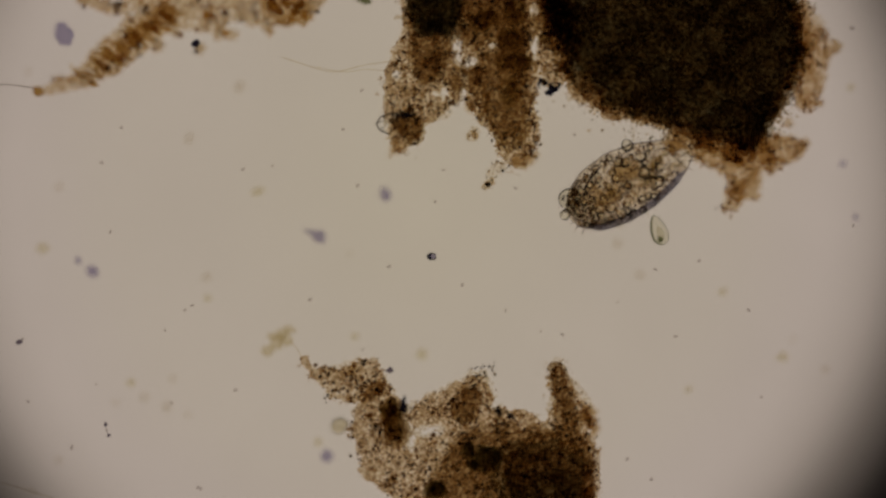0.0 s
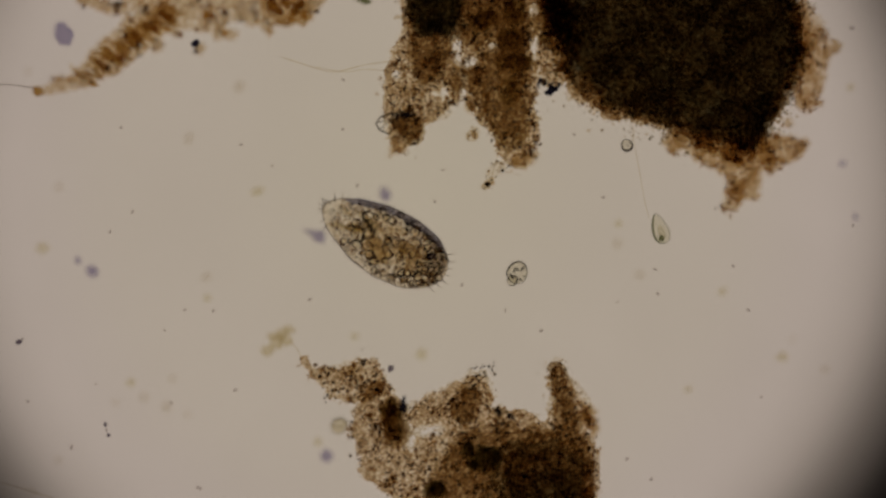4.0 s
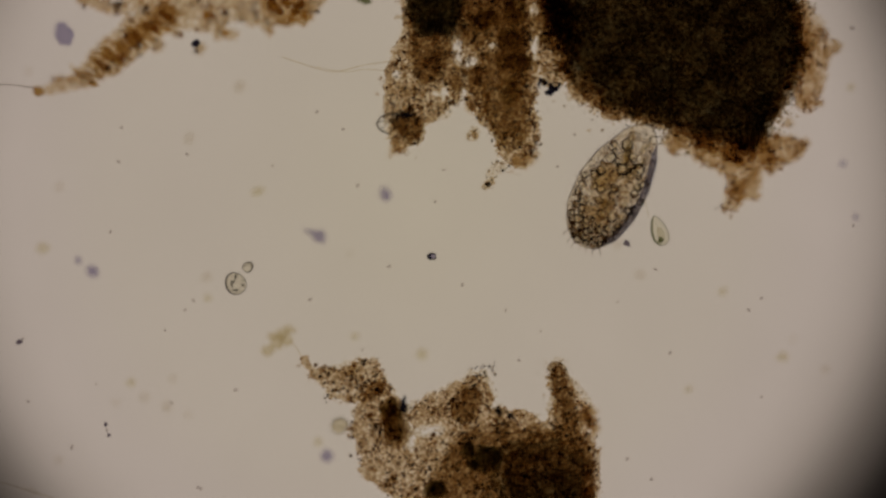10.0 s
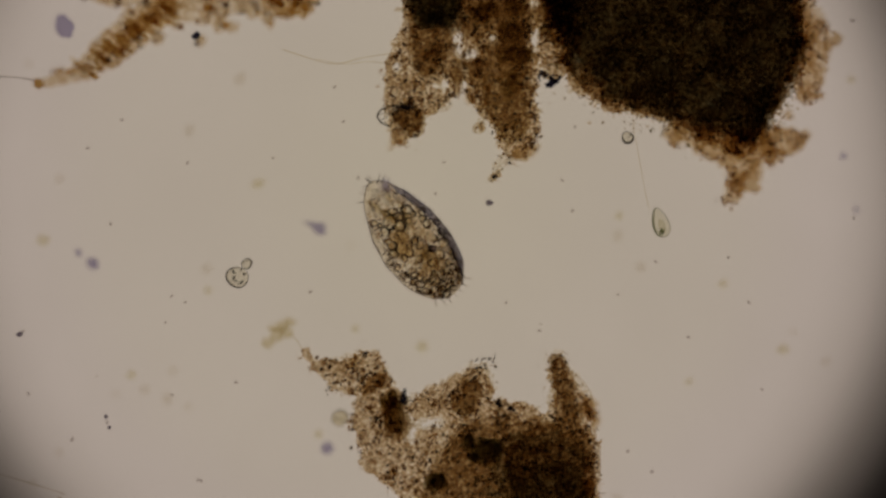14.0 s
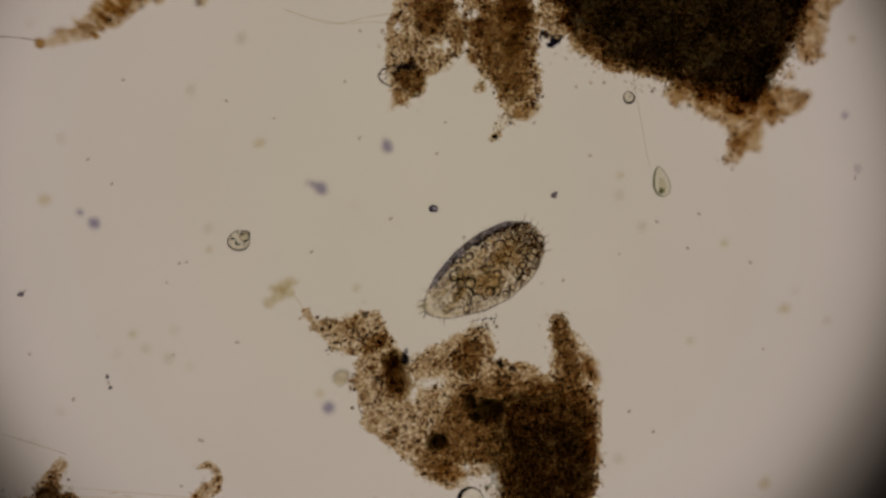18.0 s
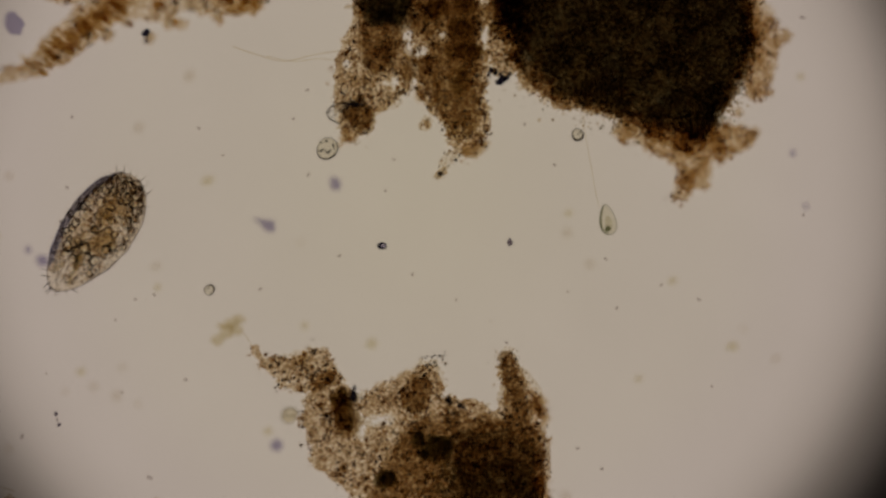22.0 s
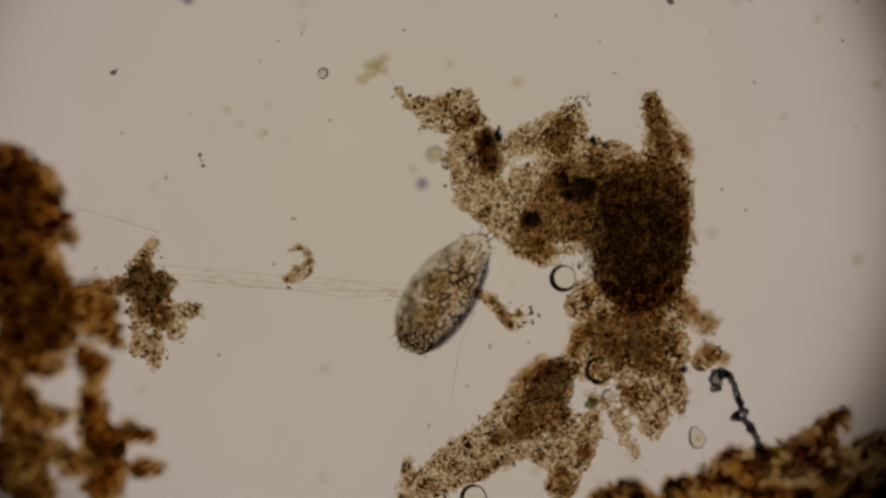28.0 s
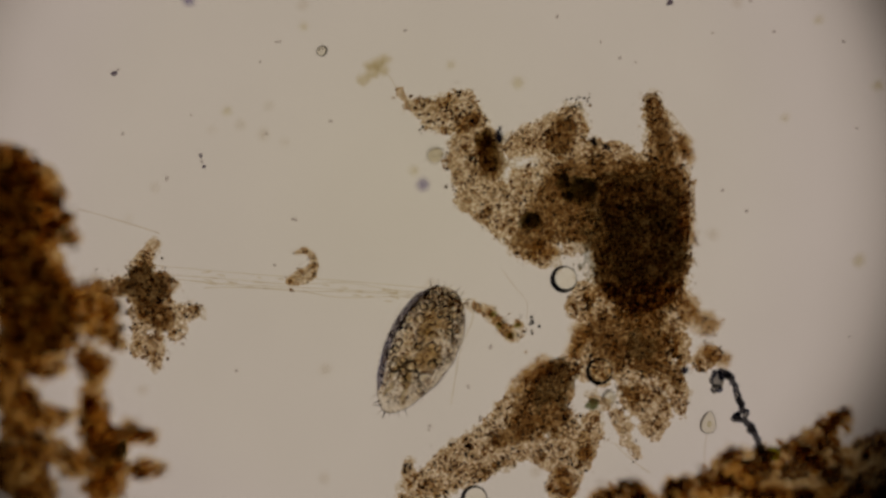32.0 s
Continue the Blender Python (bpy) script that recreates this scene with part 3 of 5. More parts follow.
detritus("large dense brown-black mass of detritus with soft ochre edges", 23,
         lines([(990, 0, 34), (1004, 60, 34), (1018, 110, 28), (1036, 152, 28), (1086, 184, 24), (1140, 190, 26), (1200, 212, 22), (1250, 232, 30), (1300, 250, 34)],
               [(1180, 60, 150), (1330, 60, 88), (1320, 180, 62)], [(1390, 80, 34), (1396, 140, 22)]),
         [(1016, 122, 8, 7)],
         lines([(1010, 10, 38), (1050, 90, 44), (1100, 130, 50), (1200, 140, 74), (1290, 190, 62), (1318, 232, 34)], [(1140, 20, 100), (1300, 40, 112), (1364, 110, 46), (1350, 176, 38)],
               [(1016, 110, 16), (1036, 152, 20), (1088, 186, 20), (1140, 190, 20), (1200, 206, 22), (1256, 232, 26)]),
         lines([(1018, 10, 48), (1054, 90, 52), (1112, 126, 60), (1204, 134, 84), (1286, 160, 78), (1314, 204, 46), (1320, 228, 26)], [(1150, 10, 104), (1290, 30, 116), (1366, 96, 46), (1346, 158, 40), (1326, 214, 26)]),
         lines([(1196, 250, 18), (1218, 262, 12)], [(1250, 262, 26), (1264, 286, 14)], [(1300, 280, 36), (1350, 272, 36), (1396, 262, 24), (1424, 254, 9)],
               [(1318, 312, 34), (1308, 338, 20), (1298, 358, 13), (1284, 368, 6)], [(1332, 346, 10)],
               [(1418, 20, 22), (1436, 66, 24), (1448, 98, 20), (1434, 136, 22), (1424, 176, 20), (1446, 186, 8)], [(1396, 217, 8)], [(1480, 84, 6), (1462, 90, 10)]),
         lines([(1306, 278, 22), (1346, 264, 22)], [(1312, 326, 10), (1302, 352, 7)], [(1416, 60, 14), (1420, 120, 10)]),
         dark=60, crumbs=40, cores=4, packed=0.24)
BRANCH = detritus("branching brown granular detritus with a dense dark column", 37,
                  lines([(668, 706, 28), (663, 762, 40), (680, 812, 42), (713, 845, 38), (750, 873, 40), (776, 906, 30), (800, 928, 20)],
                        [(752, 738, 28), (783, 726, 30), (832, 706, 36), (838, 686, 24)], [(793, 805, 62), (833, 845, 60), (853, 785, 52), (893, 757, 33), (936, 770, 34)],
                        [(985, 656, 10), (990, 678, 16), (1004, 704, 24), (1008, 742, 34)],
                        [(950, 818, 72), (988, 800, 60), (964, 880, 84), (1006, 862, 46), (967, 930, 84), (966, 948, 82)], [(838, 915, 12)], [(868, 990, 14), (858, 1020, 20)]),
                  [(755, 764, 24, 11), (850, 912, 22, 12), (838, 940, 34, 16)],
                  lines([(696, 728, 20), (704, 768, 18)], [(850, 800, 44), (822, 840, 42), (796, 868, 36), (770, 898, 22)], [(868, 856, 36), (872, 890, 26), (840, 884, 22)], [(820, 730, 20), (836, 700, 16)], [(900, 780, 24), (946, 800, 40), (1004, 790, 36)], [(985, 655, 11), (990, 676, 12), (1004, 716, 14), (1006, 760, 24)],
                        [(954, 830, 74), (992, 826, 62), (964, 890, 84), (967, 920, 84), (966, 940, 80)]),
                  lines([(936, 838, 52), (994, 834, 40)], [(940, 900, 66), (992, 900, 40)], [(940, 940, 62), (992, 940, 42)], [(958, 966, 34)]),
                  lines([(1040, 728, 12), (1052, 760, 8)], [(780, 920, 14), (806, 926, 12)], [(1044, 868, 10), (1056, 900, 8)]), dark=150, crumbs=50, cores=1, packed=0.125)
layer("thick_matter", BRANCH, FLOC_THICK, lines([(960, 830, 66), (985, 830, 60), (964, 900, 80), (967, 950, 78)]), (), 36, -6, 5, 14, 0, "denser brown matter", 22)
layer("dark_core", BRANCH, FLOC_CORE, lines([(940, 880, 34), (1000, 870, 36)], [(926, 920, 34), (962, 926, 56), (1008, 926, 44)]), (), 40, -4, 3, 24, 0, "blackest band of the column", 24)
dark_lumps(BRANCH, 300, ((862, 812, 25, 24, 0), (829, 797, 11, 15, 0), (838, 823, 9, 9, 30), (771, 867, 18, 15, 0)), DARK_LUMP, "compact dark olive lump", rough=0.2, shells=(1.12, 0.98, 0.8))
dark_lumps(BRANCH, 310, ((700, 750, 18, 36, 28), (690, 724, 15, 18, 0)), FLOC_LUMP, "compact olive-brown lump")
ARM = detritus("small loose arm of brown grains on the branching floc", 39,
               lines([(540, 640, 5), (552, 660, 7), (585, 672, 17), (615, 670, 21), (650, 655, 20), (662, 680, 20), (640, 686, 20)], [(588, 690, 10), (622, 694, 16)]), dark=40, ragged=9, crumbs=8, film=3)
detritus("lower part of the brown detritus column, breaking up into crumbs", 41,
         lines([(908, 1012, 34), (1002, 1012, 40), (996, 1050, 44), (920, 1040, 36)], [(898, 1062, 36), (886, 1088, 42), (900, 1120, 30)], [(960, 1090, 72), (965, 1105, 66), (1000, 1120, 40), (1024, 1158, 20), (1038, 1200, 9)], [(938, 1140, 22), (954, 1176, 12)], [(998, 1150, 16), (972, 1166, 12)], [(866, 1136, 13)], [(900, 1146, 14)], [(884, 1180, 7), (908, 1192, 8)]),
         [(1035, 1108, 16, 12), (918, 1154, 9, 9)],
         lines([(964, 1066, 50), (972, 1090, 44), (1004, 1112, 20), (1028, 1150, 9)], [(905, 1070, 34), (926, 1110, 18)]),
         lines([(968, 1094, 20)]), lines([(862, 1060, 16), (846, 1100, 12)]), dark=70, crumbs=26, cores=1, eye=(617, 918))
detritus("pale soft branch of detritus beside a dark chain", 43,
         lines([(1034, 1082, 14), (1040, 1110, 8)], [(1076, 1116, 16), (1094, 1098, 12)]), (), (), (),
         lines([(1050, 1014, 18), (1060, 1038, 18), (1080, 1052, 18), (1096, 1048, 9)], [(1086, 1094, 15), (1112, 1118, 13)]), dark=14, eye=(617, 918), crumbs=6)
detritus("sloping brown tongue of granular detritus", 47,
         lines([(828, 1130, 22), (803, 1162, 42), (768, 1205, 48), (733, 1245, 48), (683, 1278, 40), (633, 1308, 36), (583, 1338, 28), (556, 1368, 22)],
               [(815, 1235, 38), (818, 1275, 34), (835, 1305, 26), (825, 1338, 22)], [(555, 1300, 7), (560, 1316, 9)], [(852, 1248, 20), (862, 1290, 16)], [(800, 1240, 30), (796, 1276, 26)]),
         [(768, 1340, 26, 34), (802, 1246, 9, 6)],
         lines([(826, 1138, 20), (805, 1164, 34), (786, 1196, 32), (760, 1224, 20), (716, 1258, 8)], [(806, 1206, 30), (810, 1230, 14)]), lines([(824, 1142, 14), (808, 1172, 20)]),
         lines([(796, 1122, 14), (764, 1140, 12), (742, 1162, 10)], [(826, 1320, 16), (836, 1346, 14)]), dark=170, crumbs=50, cores=1, eye=(617, 918))
detritus("small brown clump of grains with a pointed tip", 53,
         lines([(103, 908, 6), (91, 930, 10), (81, 955, 16), (83, 982, 28)], [(13, 982, 8), (43, 982, 14)], [(116, 976, 16), (138, 980, 5)],
               [(96, 1022, 36), (122, 1045, 28), (88, 1062, 22), (103, 1092, 20), (108, 1118, 10)], [(78, 1096, 13)], [(140, 1032, 14), (182, 1027, 7)], [(142, 1062, 16)]),
         [(62, 1018, 12, 9), (100, 1064, 7, 6), (126, 1066, 6, 6)], lines([(88, 944, 8), (83, 972, 22), (92, 992, 26)], [(50, 984, 14)], [(112, 982, 18)], [(100, 1020, 22), (120, 1044, 16)]), lines([(84, 972, 20), (96, 992, 20)]), dark=50, cores=1, eye=(617, 918), ragged=9)
STREAK_LUMPS = [me.copy() for me in OCHRE_LUMPS]
for me in STREAK_LUMPS:
    me.materials[0] = FLOC_STREAK
HEAP_LINES = lines([(-160, 790, 60), (-130, 785, 32), (-108, 816, 50), (-116, 876, 58), (-70, 872, 22), (-46, 862, 8)], [(-42, 900, 12)], [(-160, 860, 80), (-125, 946, 46), (-108, 1010, 78), (-58, 1015, 42), (-66, 1066, 40), (-118, 1085, 56)],
                   [(-24, 1010, 24), (-8, 1056, 20)], [(-2, 984, 12), (18, 1020, 26), (23, 1064, 20), (43, 1086, 8)], [(-18, 1104, 18), (3, 1126, 22), (-2, 1166, 17), (-6, 1206, 26), (8, 1246, 33), (24, 1276, 34), (32, 1306, 30), (14, 1338, 34)],
                   [(52, 1232, 12), (68, 1246, 16), (98, 1246, 11)], [(78, 1306, 16), (114, 1302, 11)])
HEAP = soft_heap("tall soft ochre-brown heap of detritus", 59,
                 HEAP_LINES + lines([(-98, 1140, 9), (-66, 1128, 13)], [(-160, 1100, 40), (-146, 1170, 22), (-140, 1240, 30)], [(-150, 1172, 38), (-107, 1214, 28), (-62, 1216, 18)], [(-110, 1272, 34), (-60, 1276, 16), (-34, 1300, 24)],
                                    [(-150, 1300, 50), (-106, 1346, 38)]),
                 lines([(-150, 800, 50), (-120, 840, 50), (-130, 890, 54), (-100, 1010, 66), (-110, 1066, 50)], [(-6, 1206, 16), (10, 1250, 24), (24, 1290, 24), (16, 1330, 24)], [(14, 1030, 14)], [(-2, 1120, 12)]),
                 lines([(-176, 810, 60), (-150, 870, 50), (-150, 940, 40), (-112, 1006, 60), (-80, 1030, 40), (-120, 1060, 50)], [(12, 1270, 12), (20, 1300, 14)]), 16, 42, crumbs=36)
dark_lumps(HEAP, 340, ((45, 1274, 10, 17, -15),), DARK_LUMP, "compact dark lump", 10)
BANK_LINES = lines([(893, 1362, 18), (943, 1350, 24), (980, 1362, 18)], [(1030, 1348, 26), (1083, 1338, 28), (1133, 1306, 34), (1173, 1290, 26)], [(1200, 1290, 18), (1253, 1262, 16), (1293, 1238, 22), (1325, 1216, 14)],
                   [(1250, 1300, 24), (1300, 1280, 26)])
BANK = soft_heap("low soft ochre-brown bank of detritus", 61,
                 BANK_LINES + lines([(1180, 1352, 56), (1260, 1350, 60), (1340, 1320, 52), (1400, 1290, 50)], [(1120, 1380, 60), (1400, 1370, 70)]),
                 lines([(1090, 1348, 20), (1136, 1318, 24), (1170, 1352, 22), (1250, 1372, 26), (1350, 1366, 34)], [(1030, 1352, 14)]),
                 lines([(1022, 1348, 11), (1030, 1372, 14)], [(1330, 1390, 24)]), 10, 34, crumbs=30, grains=1.7, deep=1)
rng_streak = random.Random(12)
for floc, runs, turn, count in ((BANK, BANK_LINES, -34, 130), (HEAP, HEAP_LINES, 26, 170)):
    for k in range(count):
        u, v, a, b = rng_streak.choice(runs)
        u, v = u + a * rng_streak.uniform(-1, 1), v + b * rng_streak.uniform(-1, 1)
        w = rng_streak.uniform(6, 13)
        put("streak", STREAK_LUMPS[k % 4], None, floc, m=over(u, v, rng_streak.uniform(0.008, 0.024), turn + rng_streak.uniform(-16, 16)) @ Matrix.Diagonal((w, w * 0.24, w * 0.3, 1)))
RIDGE = soft_heap("soft ochre ridge of detritus tapering to a thread", 67,
                  lines([(84, 158, 9), (112, 152, 11), (140, 142, 13), (164, 126, 16), (190, 106, 28), (212, 86, 30), (242, 60, 32), (268, 42, 32), (300, 18, 34)], [(150, 0, 10), (200, 18, 10), (250, 4, 14)], [(208, 116, 10)],
                        [(330, 14, 36), (372, 32, 22), (400, 6, 36), (440, 8, 30), (472, 40, 12)], [(500, 10, 34), (530, 16, 26), (560, 0, 14)], [(390, 60, 10), (415, 60, 7)], [(476, 54, 7)], [(278, 80, 9)], [(310, 54, 8)], [(354, 86, 7)]),
                  lines([(264, 44, 16), (290, 20, 18)], [(496, 8, 32), (530, 16, 26)], [(368, 22, 12)], [(190, 106, 14), (240, 62, 12)]), (), 10, 26, 8, 0, 0, 0.3, eye=(784, 441), deep=1, matter=FLOC_SOFT)
for k, (u, v, a, b, turn) in enumerate(((72, 163, 11, 8, -40), (168, 149, 9, 6, -20), (368, 30, 9, 7, 0), (484, 10, 8, 10, 30), (496, 22, 9, 7, 60), (508, 8, 10, 8, 10), (522, 24, 8, 9, 0), (534, 10, 9, 7, 40), (540, 28, 7, 6, 0), (516, 36, 6, 5, 20))):
    put("ridge_lobe", OCHRE_LUMPS[k % 4], None, RIDGE, m=over(u, v, 0.012, turn) @ Matrix.Diagonal((a, b, b * 0.8, 1)))
RIDGE_LUMPS = [me.copy() for me in OCHRE_LUMPS]
for me in RIDGE_LUMPS:
    me.materials[0] = FLOC_RIDGE
rng_ridge = random.Random(3)
for k in range(44):
    q = k / 43
    u, v = 140 + 170 * q + rng_ridge.uniform(-10, 10), 140 - 116 * q + rng_ridge.uniform(-14, 14)
    w = 8 + 7 * min(1, q * 2.5)
    put("ridge_lobe", RIDGE_LUMPS[k % 4], None, RIDGE, m=over(u, v, rng_ridge.uniform(0.008, 0.018), -34 + rng_ridge.uniform(-14, 14)) @ Matrix.Diagonal((w * rng_ridge.uniform(0.9, 1.5), w * 0.34, w * 0.5, 1)))
CRESCENT = detritus("tiny crescent-shaped floc of brown grains", 71, lines([(360, 930, 3), (376, 924, 4), (390, 936, 4), (394, 952, 5), (384, 967, 11), (370, 973, 12), (356, 982, 5)]), grains=0.9, dark=6, crumbs=5, ragged=3, film=2, eye=(617, 918))
CRUMB = detritus("small soft brown crumb floc on a thread", 73, lines([(650, 976, 4), (672, 980, 6), (698, 988, 8), (716, 1008, 10), (738, 1026, 11)], [(748, 1007, 6)]), dark=2, grains=0.5, crumbs=6, ragged=6, film=4, sheet=False,
                 soft=lines([(672, 980, 6), (700, 990, 9), (718, 1010, 10), (738, 1026, 11)], [(748, 1006, 6)]), soft_z=(4, 9), eye=(617, 918))
dark_lumps(CRUMB, 345, ((703, 990, 6, 4, 40), (716, 1008, 4, 5, 0), (736, 1026, 6, 5, 0), (748, 1006, 5, 4, 0)), GREEN_SOFT, "dark green spot", 4)
BESIDE = detritus("loose dark grains beside the crumb floc", 75, lines([(768, 1012, 4), (772, 1026, 6), (752, 1038, 4)]), dark=14, crumbs=0, ragged=4, film=0, grains=0.5, sheet=False)
detritus("loose pale crumbs under the detritus column", 79, lines([(880, 1215, 14), (884, 1250, 14), (870, 1272, 12)], [(925, 1212, 10), (936, 1232, 9)], [(954, 1180, 24), (992, 1200, 24), (985, 1232, 16)], [(944, 1258, 8), (954, 1270, 9)]),
         grains=0.9, crumbs=12, dark=30, ragged=14, film=4, eye=(617, 918))
detritus("sparse dark grains above the middle prong", 89, lines([(836, 662, 12), (880, 652, 10)]), grains=0.25, dark=22, crumbs=0, ragged=8, film=0, sheet=False)
STRING = detritus("faint string of grains hanging from the prong", 83, lines([(882, 296, 8), (872, 306, 9), (864, 326, 4), (858, 332, 4)], [(840, 232, 6), (836, 242, 6)]), grains=0.7, dark=9, ragged=4, crumbs=6, film=3, sheet=False)


# ---- single cells ----
def build_animal():
    """A flattened hypotrich ciliate, head towards +x."""
    a = thing("ciliate", "granular brown hypotrich ciliate packed with round vacuoles, swimming", "ciliate")
    L = 124.0

    def half_width(s):
        tail = max(0.0, 1 - ((-s - 0.08) / 0.92) ** 2.3) ** 0.5 if s < -0.08 else 1.0
        head = 1 - 0.74 * ((s + 0.08) / 1.08) ** 1.75 if s > -0.08 else 1.0
        tip = max(0.0, 1 - ((s - 0.8) / 0.2) ** 2) ** 0.5 if s > 0.8 else 1.0
        return 62.5 * tail * head * (0.15 + 0.85 * tip)

    def bend(s):
        return -3 * s * s + 1

    def shell(k, kz, rings=40, sides=36):
        v, f = [], []
        for i in range(rings + 1):
            s = -math.cos(math.pi * i / rings)
            w = half_width(s) * k
            for j in range(sides):
                q = 2 * math.pi * j / sides
                wob = 1 + 0.03 * noise.noise(Vector((s * 3, math.cos(q) * 2, math.sin(q) * 2 + k)))
                v.append((s * L * (0.5 + 0.5 * k) / 1000, (w * math.cos(q) * wob + bend(s)) / 1000, (w * kz * math.sin(q) * wob) / 1000))
        for i in range(rings):
            for j in range(sides):
                n = (j + 1) % sides
                f.append((i * sides + j, i * sides + n, (i + 1) * sides + n, (i + 1) * sides + j))
        f += [tuple(range(sides))[::-1], tuple(range(rings * sides, (rings + 1) * sides))]
        return mesh_of("body", v, f)

    put("body", shell(1.0, 0.42), PELLICLE, a, "translucent grey-brown cell body")
    rng = random.Random(5)
    for k in range(15):
        q = 2 * math.pi * k / 15
        s0 = -0.12 + 0.66 * math.cos(q) * rng.uniform(0.5, 1) + rng.uniform(-0.1, 0.08)
        y0 = 0.56 * math.sin(q) * rng.uniform(0.5, 1) + rng.uniform(-0.14, 0.14)
        y0 = y0 * half_width(s0) + bend(s0)
        w = rng.uniform(13, 24) * (0.75 if s0 > 0.3 else 1)
        put("endoplasm_lump", lump_mesh("endoplasm_lump", 1.0, 200 + k, 0.6, 2, 0.5), ENDOPLASM, a, "granular brown cell contents",
            pose(s0 * L / 1000, y0 / 1000, rng.uniform(-6, 4) / 1000, 0, 0, rng.uniform(0, 360)) @ Matrix.Diagonal((w, w * rng.uniform(0.5, 0.8), w * 0.4, 1)))
    for k in range(9):
        s0, y0 = -0.55 + 0.1 * k + rng.uniform(-0.05, 0.05), rng.uniform(-18, 18)
        w = rng.uniform(16, 26)
        put("endoplasm_lump", lump_mesh("endoplasm_lump", 1.0, 240 + k, 0.6, 2, 0.5), ENDOPLASM, a, "granular brown cell contents",
            pose(s0 * L / 1000, y0 / 1000, rng.uniform(-8, 0) / 1000, 0, 0, rng.uniform(0, 360)) @ Matrix.Diagonal((w, w * rng.uniform(0.6, 0.9), w * 0.4, 1)))
    granule = lump_mesh("margin_granule", 1.0, 260, 0.8, 1, 0.4)
    granule.materials.append(MARGIN_DOT)
    for k in range(26):
        s0 = -0.86 + 1.5 * k / 25 + rng.uniform(-0.02, 0.02)
        w = rng.uniform(2.0, 4.2)
        put("margin_granule", granule, None, a, "blue-black granule in the margin", pose(s0 * L / 1000, (-half_width(s0) * rng.uniform(0.76, 0.92) + bend(s0)) / 1000, 0.006, 0, 0, rng.uniform(0, 180)) @ Matrix.Diagonal((w, w * 0.7, w, 1)))
    # dark edge that refraction gives the cell, put in as a coloured tube
    pts, wall = [], []
    for side in (1, -1):
        for i in range(30):
            s = (-0.985 + 1.97 * i / 29) * side
            pts.append(Vector((s * L, half_width(s) * 0.985 * side + bend(s) + 0.9 * math.sin(7.3 * i + side) * (abs(s) < 0.9), 0)) / 1000)
            wall.append((1.15 if side > 0 else 1.5) * (0.5 + 0.8 * random.random()) * (0.3 if s < -0.72 else 0.55 if s > 0.8 else 1))
    put("refraction_outline", tube_mesh("refraction_outline", pts, wall, 6, True), RIM, a, "dark blue-grey refraction outline of the cell, put in as a tube")
    band = [Vector((s * L, -half_width(s) * 0.9 + bend(s), 2)) / 1000 for s in [-0.85 + 1.62 * k / 23 for k in range(24)]]
    put("margin_band", tube_mesh("margin_band", band, [1.2 + 5.2 * min(1, 3 * math.sin(math.pi * k / 23)) for k in range(24)], 8), MARGIN, a, "blue-grey thicker margin of the cell")
    rng = random.Random(6)
    spots = [(46, 12, 12), (38, 29, 8), (30, 2, 9), (58, -4, 8), (-2, 40, 8), (10, 34, 8)]
    tries = 0
    while len(spots) < 64 and tries < 6000:
        tries += 1
        s, q = rng.choice((rng.uniform(-0.95, 0.5), rng.uniform(-0.95, -0.5))), rng.uniform(-0.98, 0.98)
        if abs(q) < 0.5 and -0.6 < s < 0.2 and rng.random() < 0.8:
            continue
        r = rng.choice((4, 5, 5.5, 6, 6, 6.5, 7, 8, 9)) * (0.85 if s < -0.6 else 1)
        x, y = s * L, q * (half_width(s) - r) + bend(s)
        if all(math.hypot(x - p[0], y - p[1]) > (r + p[2]) * 0.86 for p in spots):
            spots.append((x, y, r))
    for k, (x, y, r) in enumerate(spots):
        z = rng.uniform(0, 8)
        vac = put("vacuole", ball_mesh("vacuole", r * 0.96, r * 0.92, r * 0.7, 2), VESICLE, a, m=pose(x / 1000, y / 1000, z / 1000, 0, 0, rng.uniform(0, 360)))
        # the ring's dark colour and uneven wall carry the vacuole's refraction shading
        put("membrane", ring_mesh("membrane", r, r * rng.uniform(0.85, 1), 1.05 + 0.09 * min(r, 9), k), MEMBRANE if k % 3 < 1 or k < 6 else MEMBRANE_SOFT, vac, "vacuole membrane darkened to stand for the refraction edge")
    n = 2900
    r2 = np.random.default_rng(31)
    s = 0.8 - 1.72 * r2.random(n) ** 0.72
    w = np.array([half_width(k) for k in s])
    at = np.stack([s * L + 784, 441 - (w * r2.uniform(-0.88, 0.88, n) + np.array([bend(k) for k in s]))], 1)
    put("food_grit", grains_mesh("food_grit", at, 31, -12, 14, (0.8, 2.4)), FOOD, a, "brown food granules in the cell", kind="stuff")
    n = 620
    s = -0.95 + 1.45 * r2.random(n) ** 1.7
    w = np.array([half_width(k) for k in s])
    q = np.where(s < -0.55, r2.uniform(-0.97, 0.97, n), r2.choice((-1, 1), n) * r2.uniform(0.62, 0.97, n))
    at = np.stack([s * L + 784, 441 - (w * q + np.array([bend(k) for k in s]))], 1)
    put("margin_grit", grains_mesh("margin_grit", at, 33, -4, 8, (0.7, 1.9)), MARGIN_GRAINS, a, "blue-black granules packed along the margin", kind="stuff")
    for (x, y, w, h, t) in ((62, 10, 22, 5, 18), (84, -14, 17, 4, -12), (88, 16, 14, 3.5, 32), (50, -20, 20, 4, -5)):
        put("oral_fold", ball_mesh("oral_fold", w, h, 4, 2), FLOC_YELLOW, a, "pale fold beside the mouth", m=pose(x / 1000, y / 1000, 0.014, 0, 0, t))
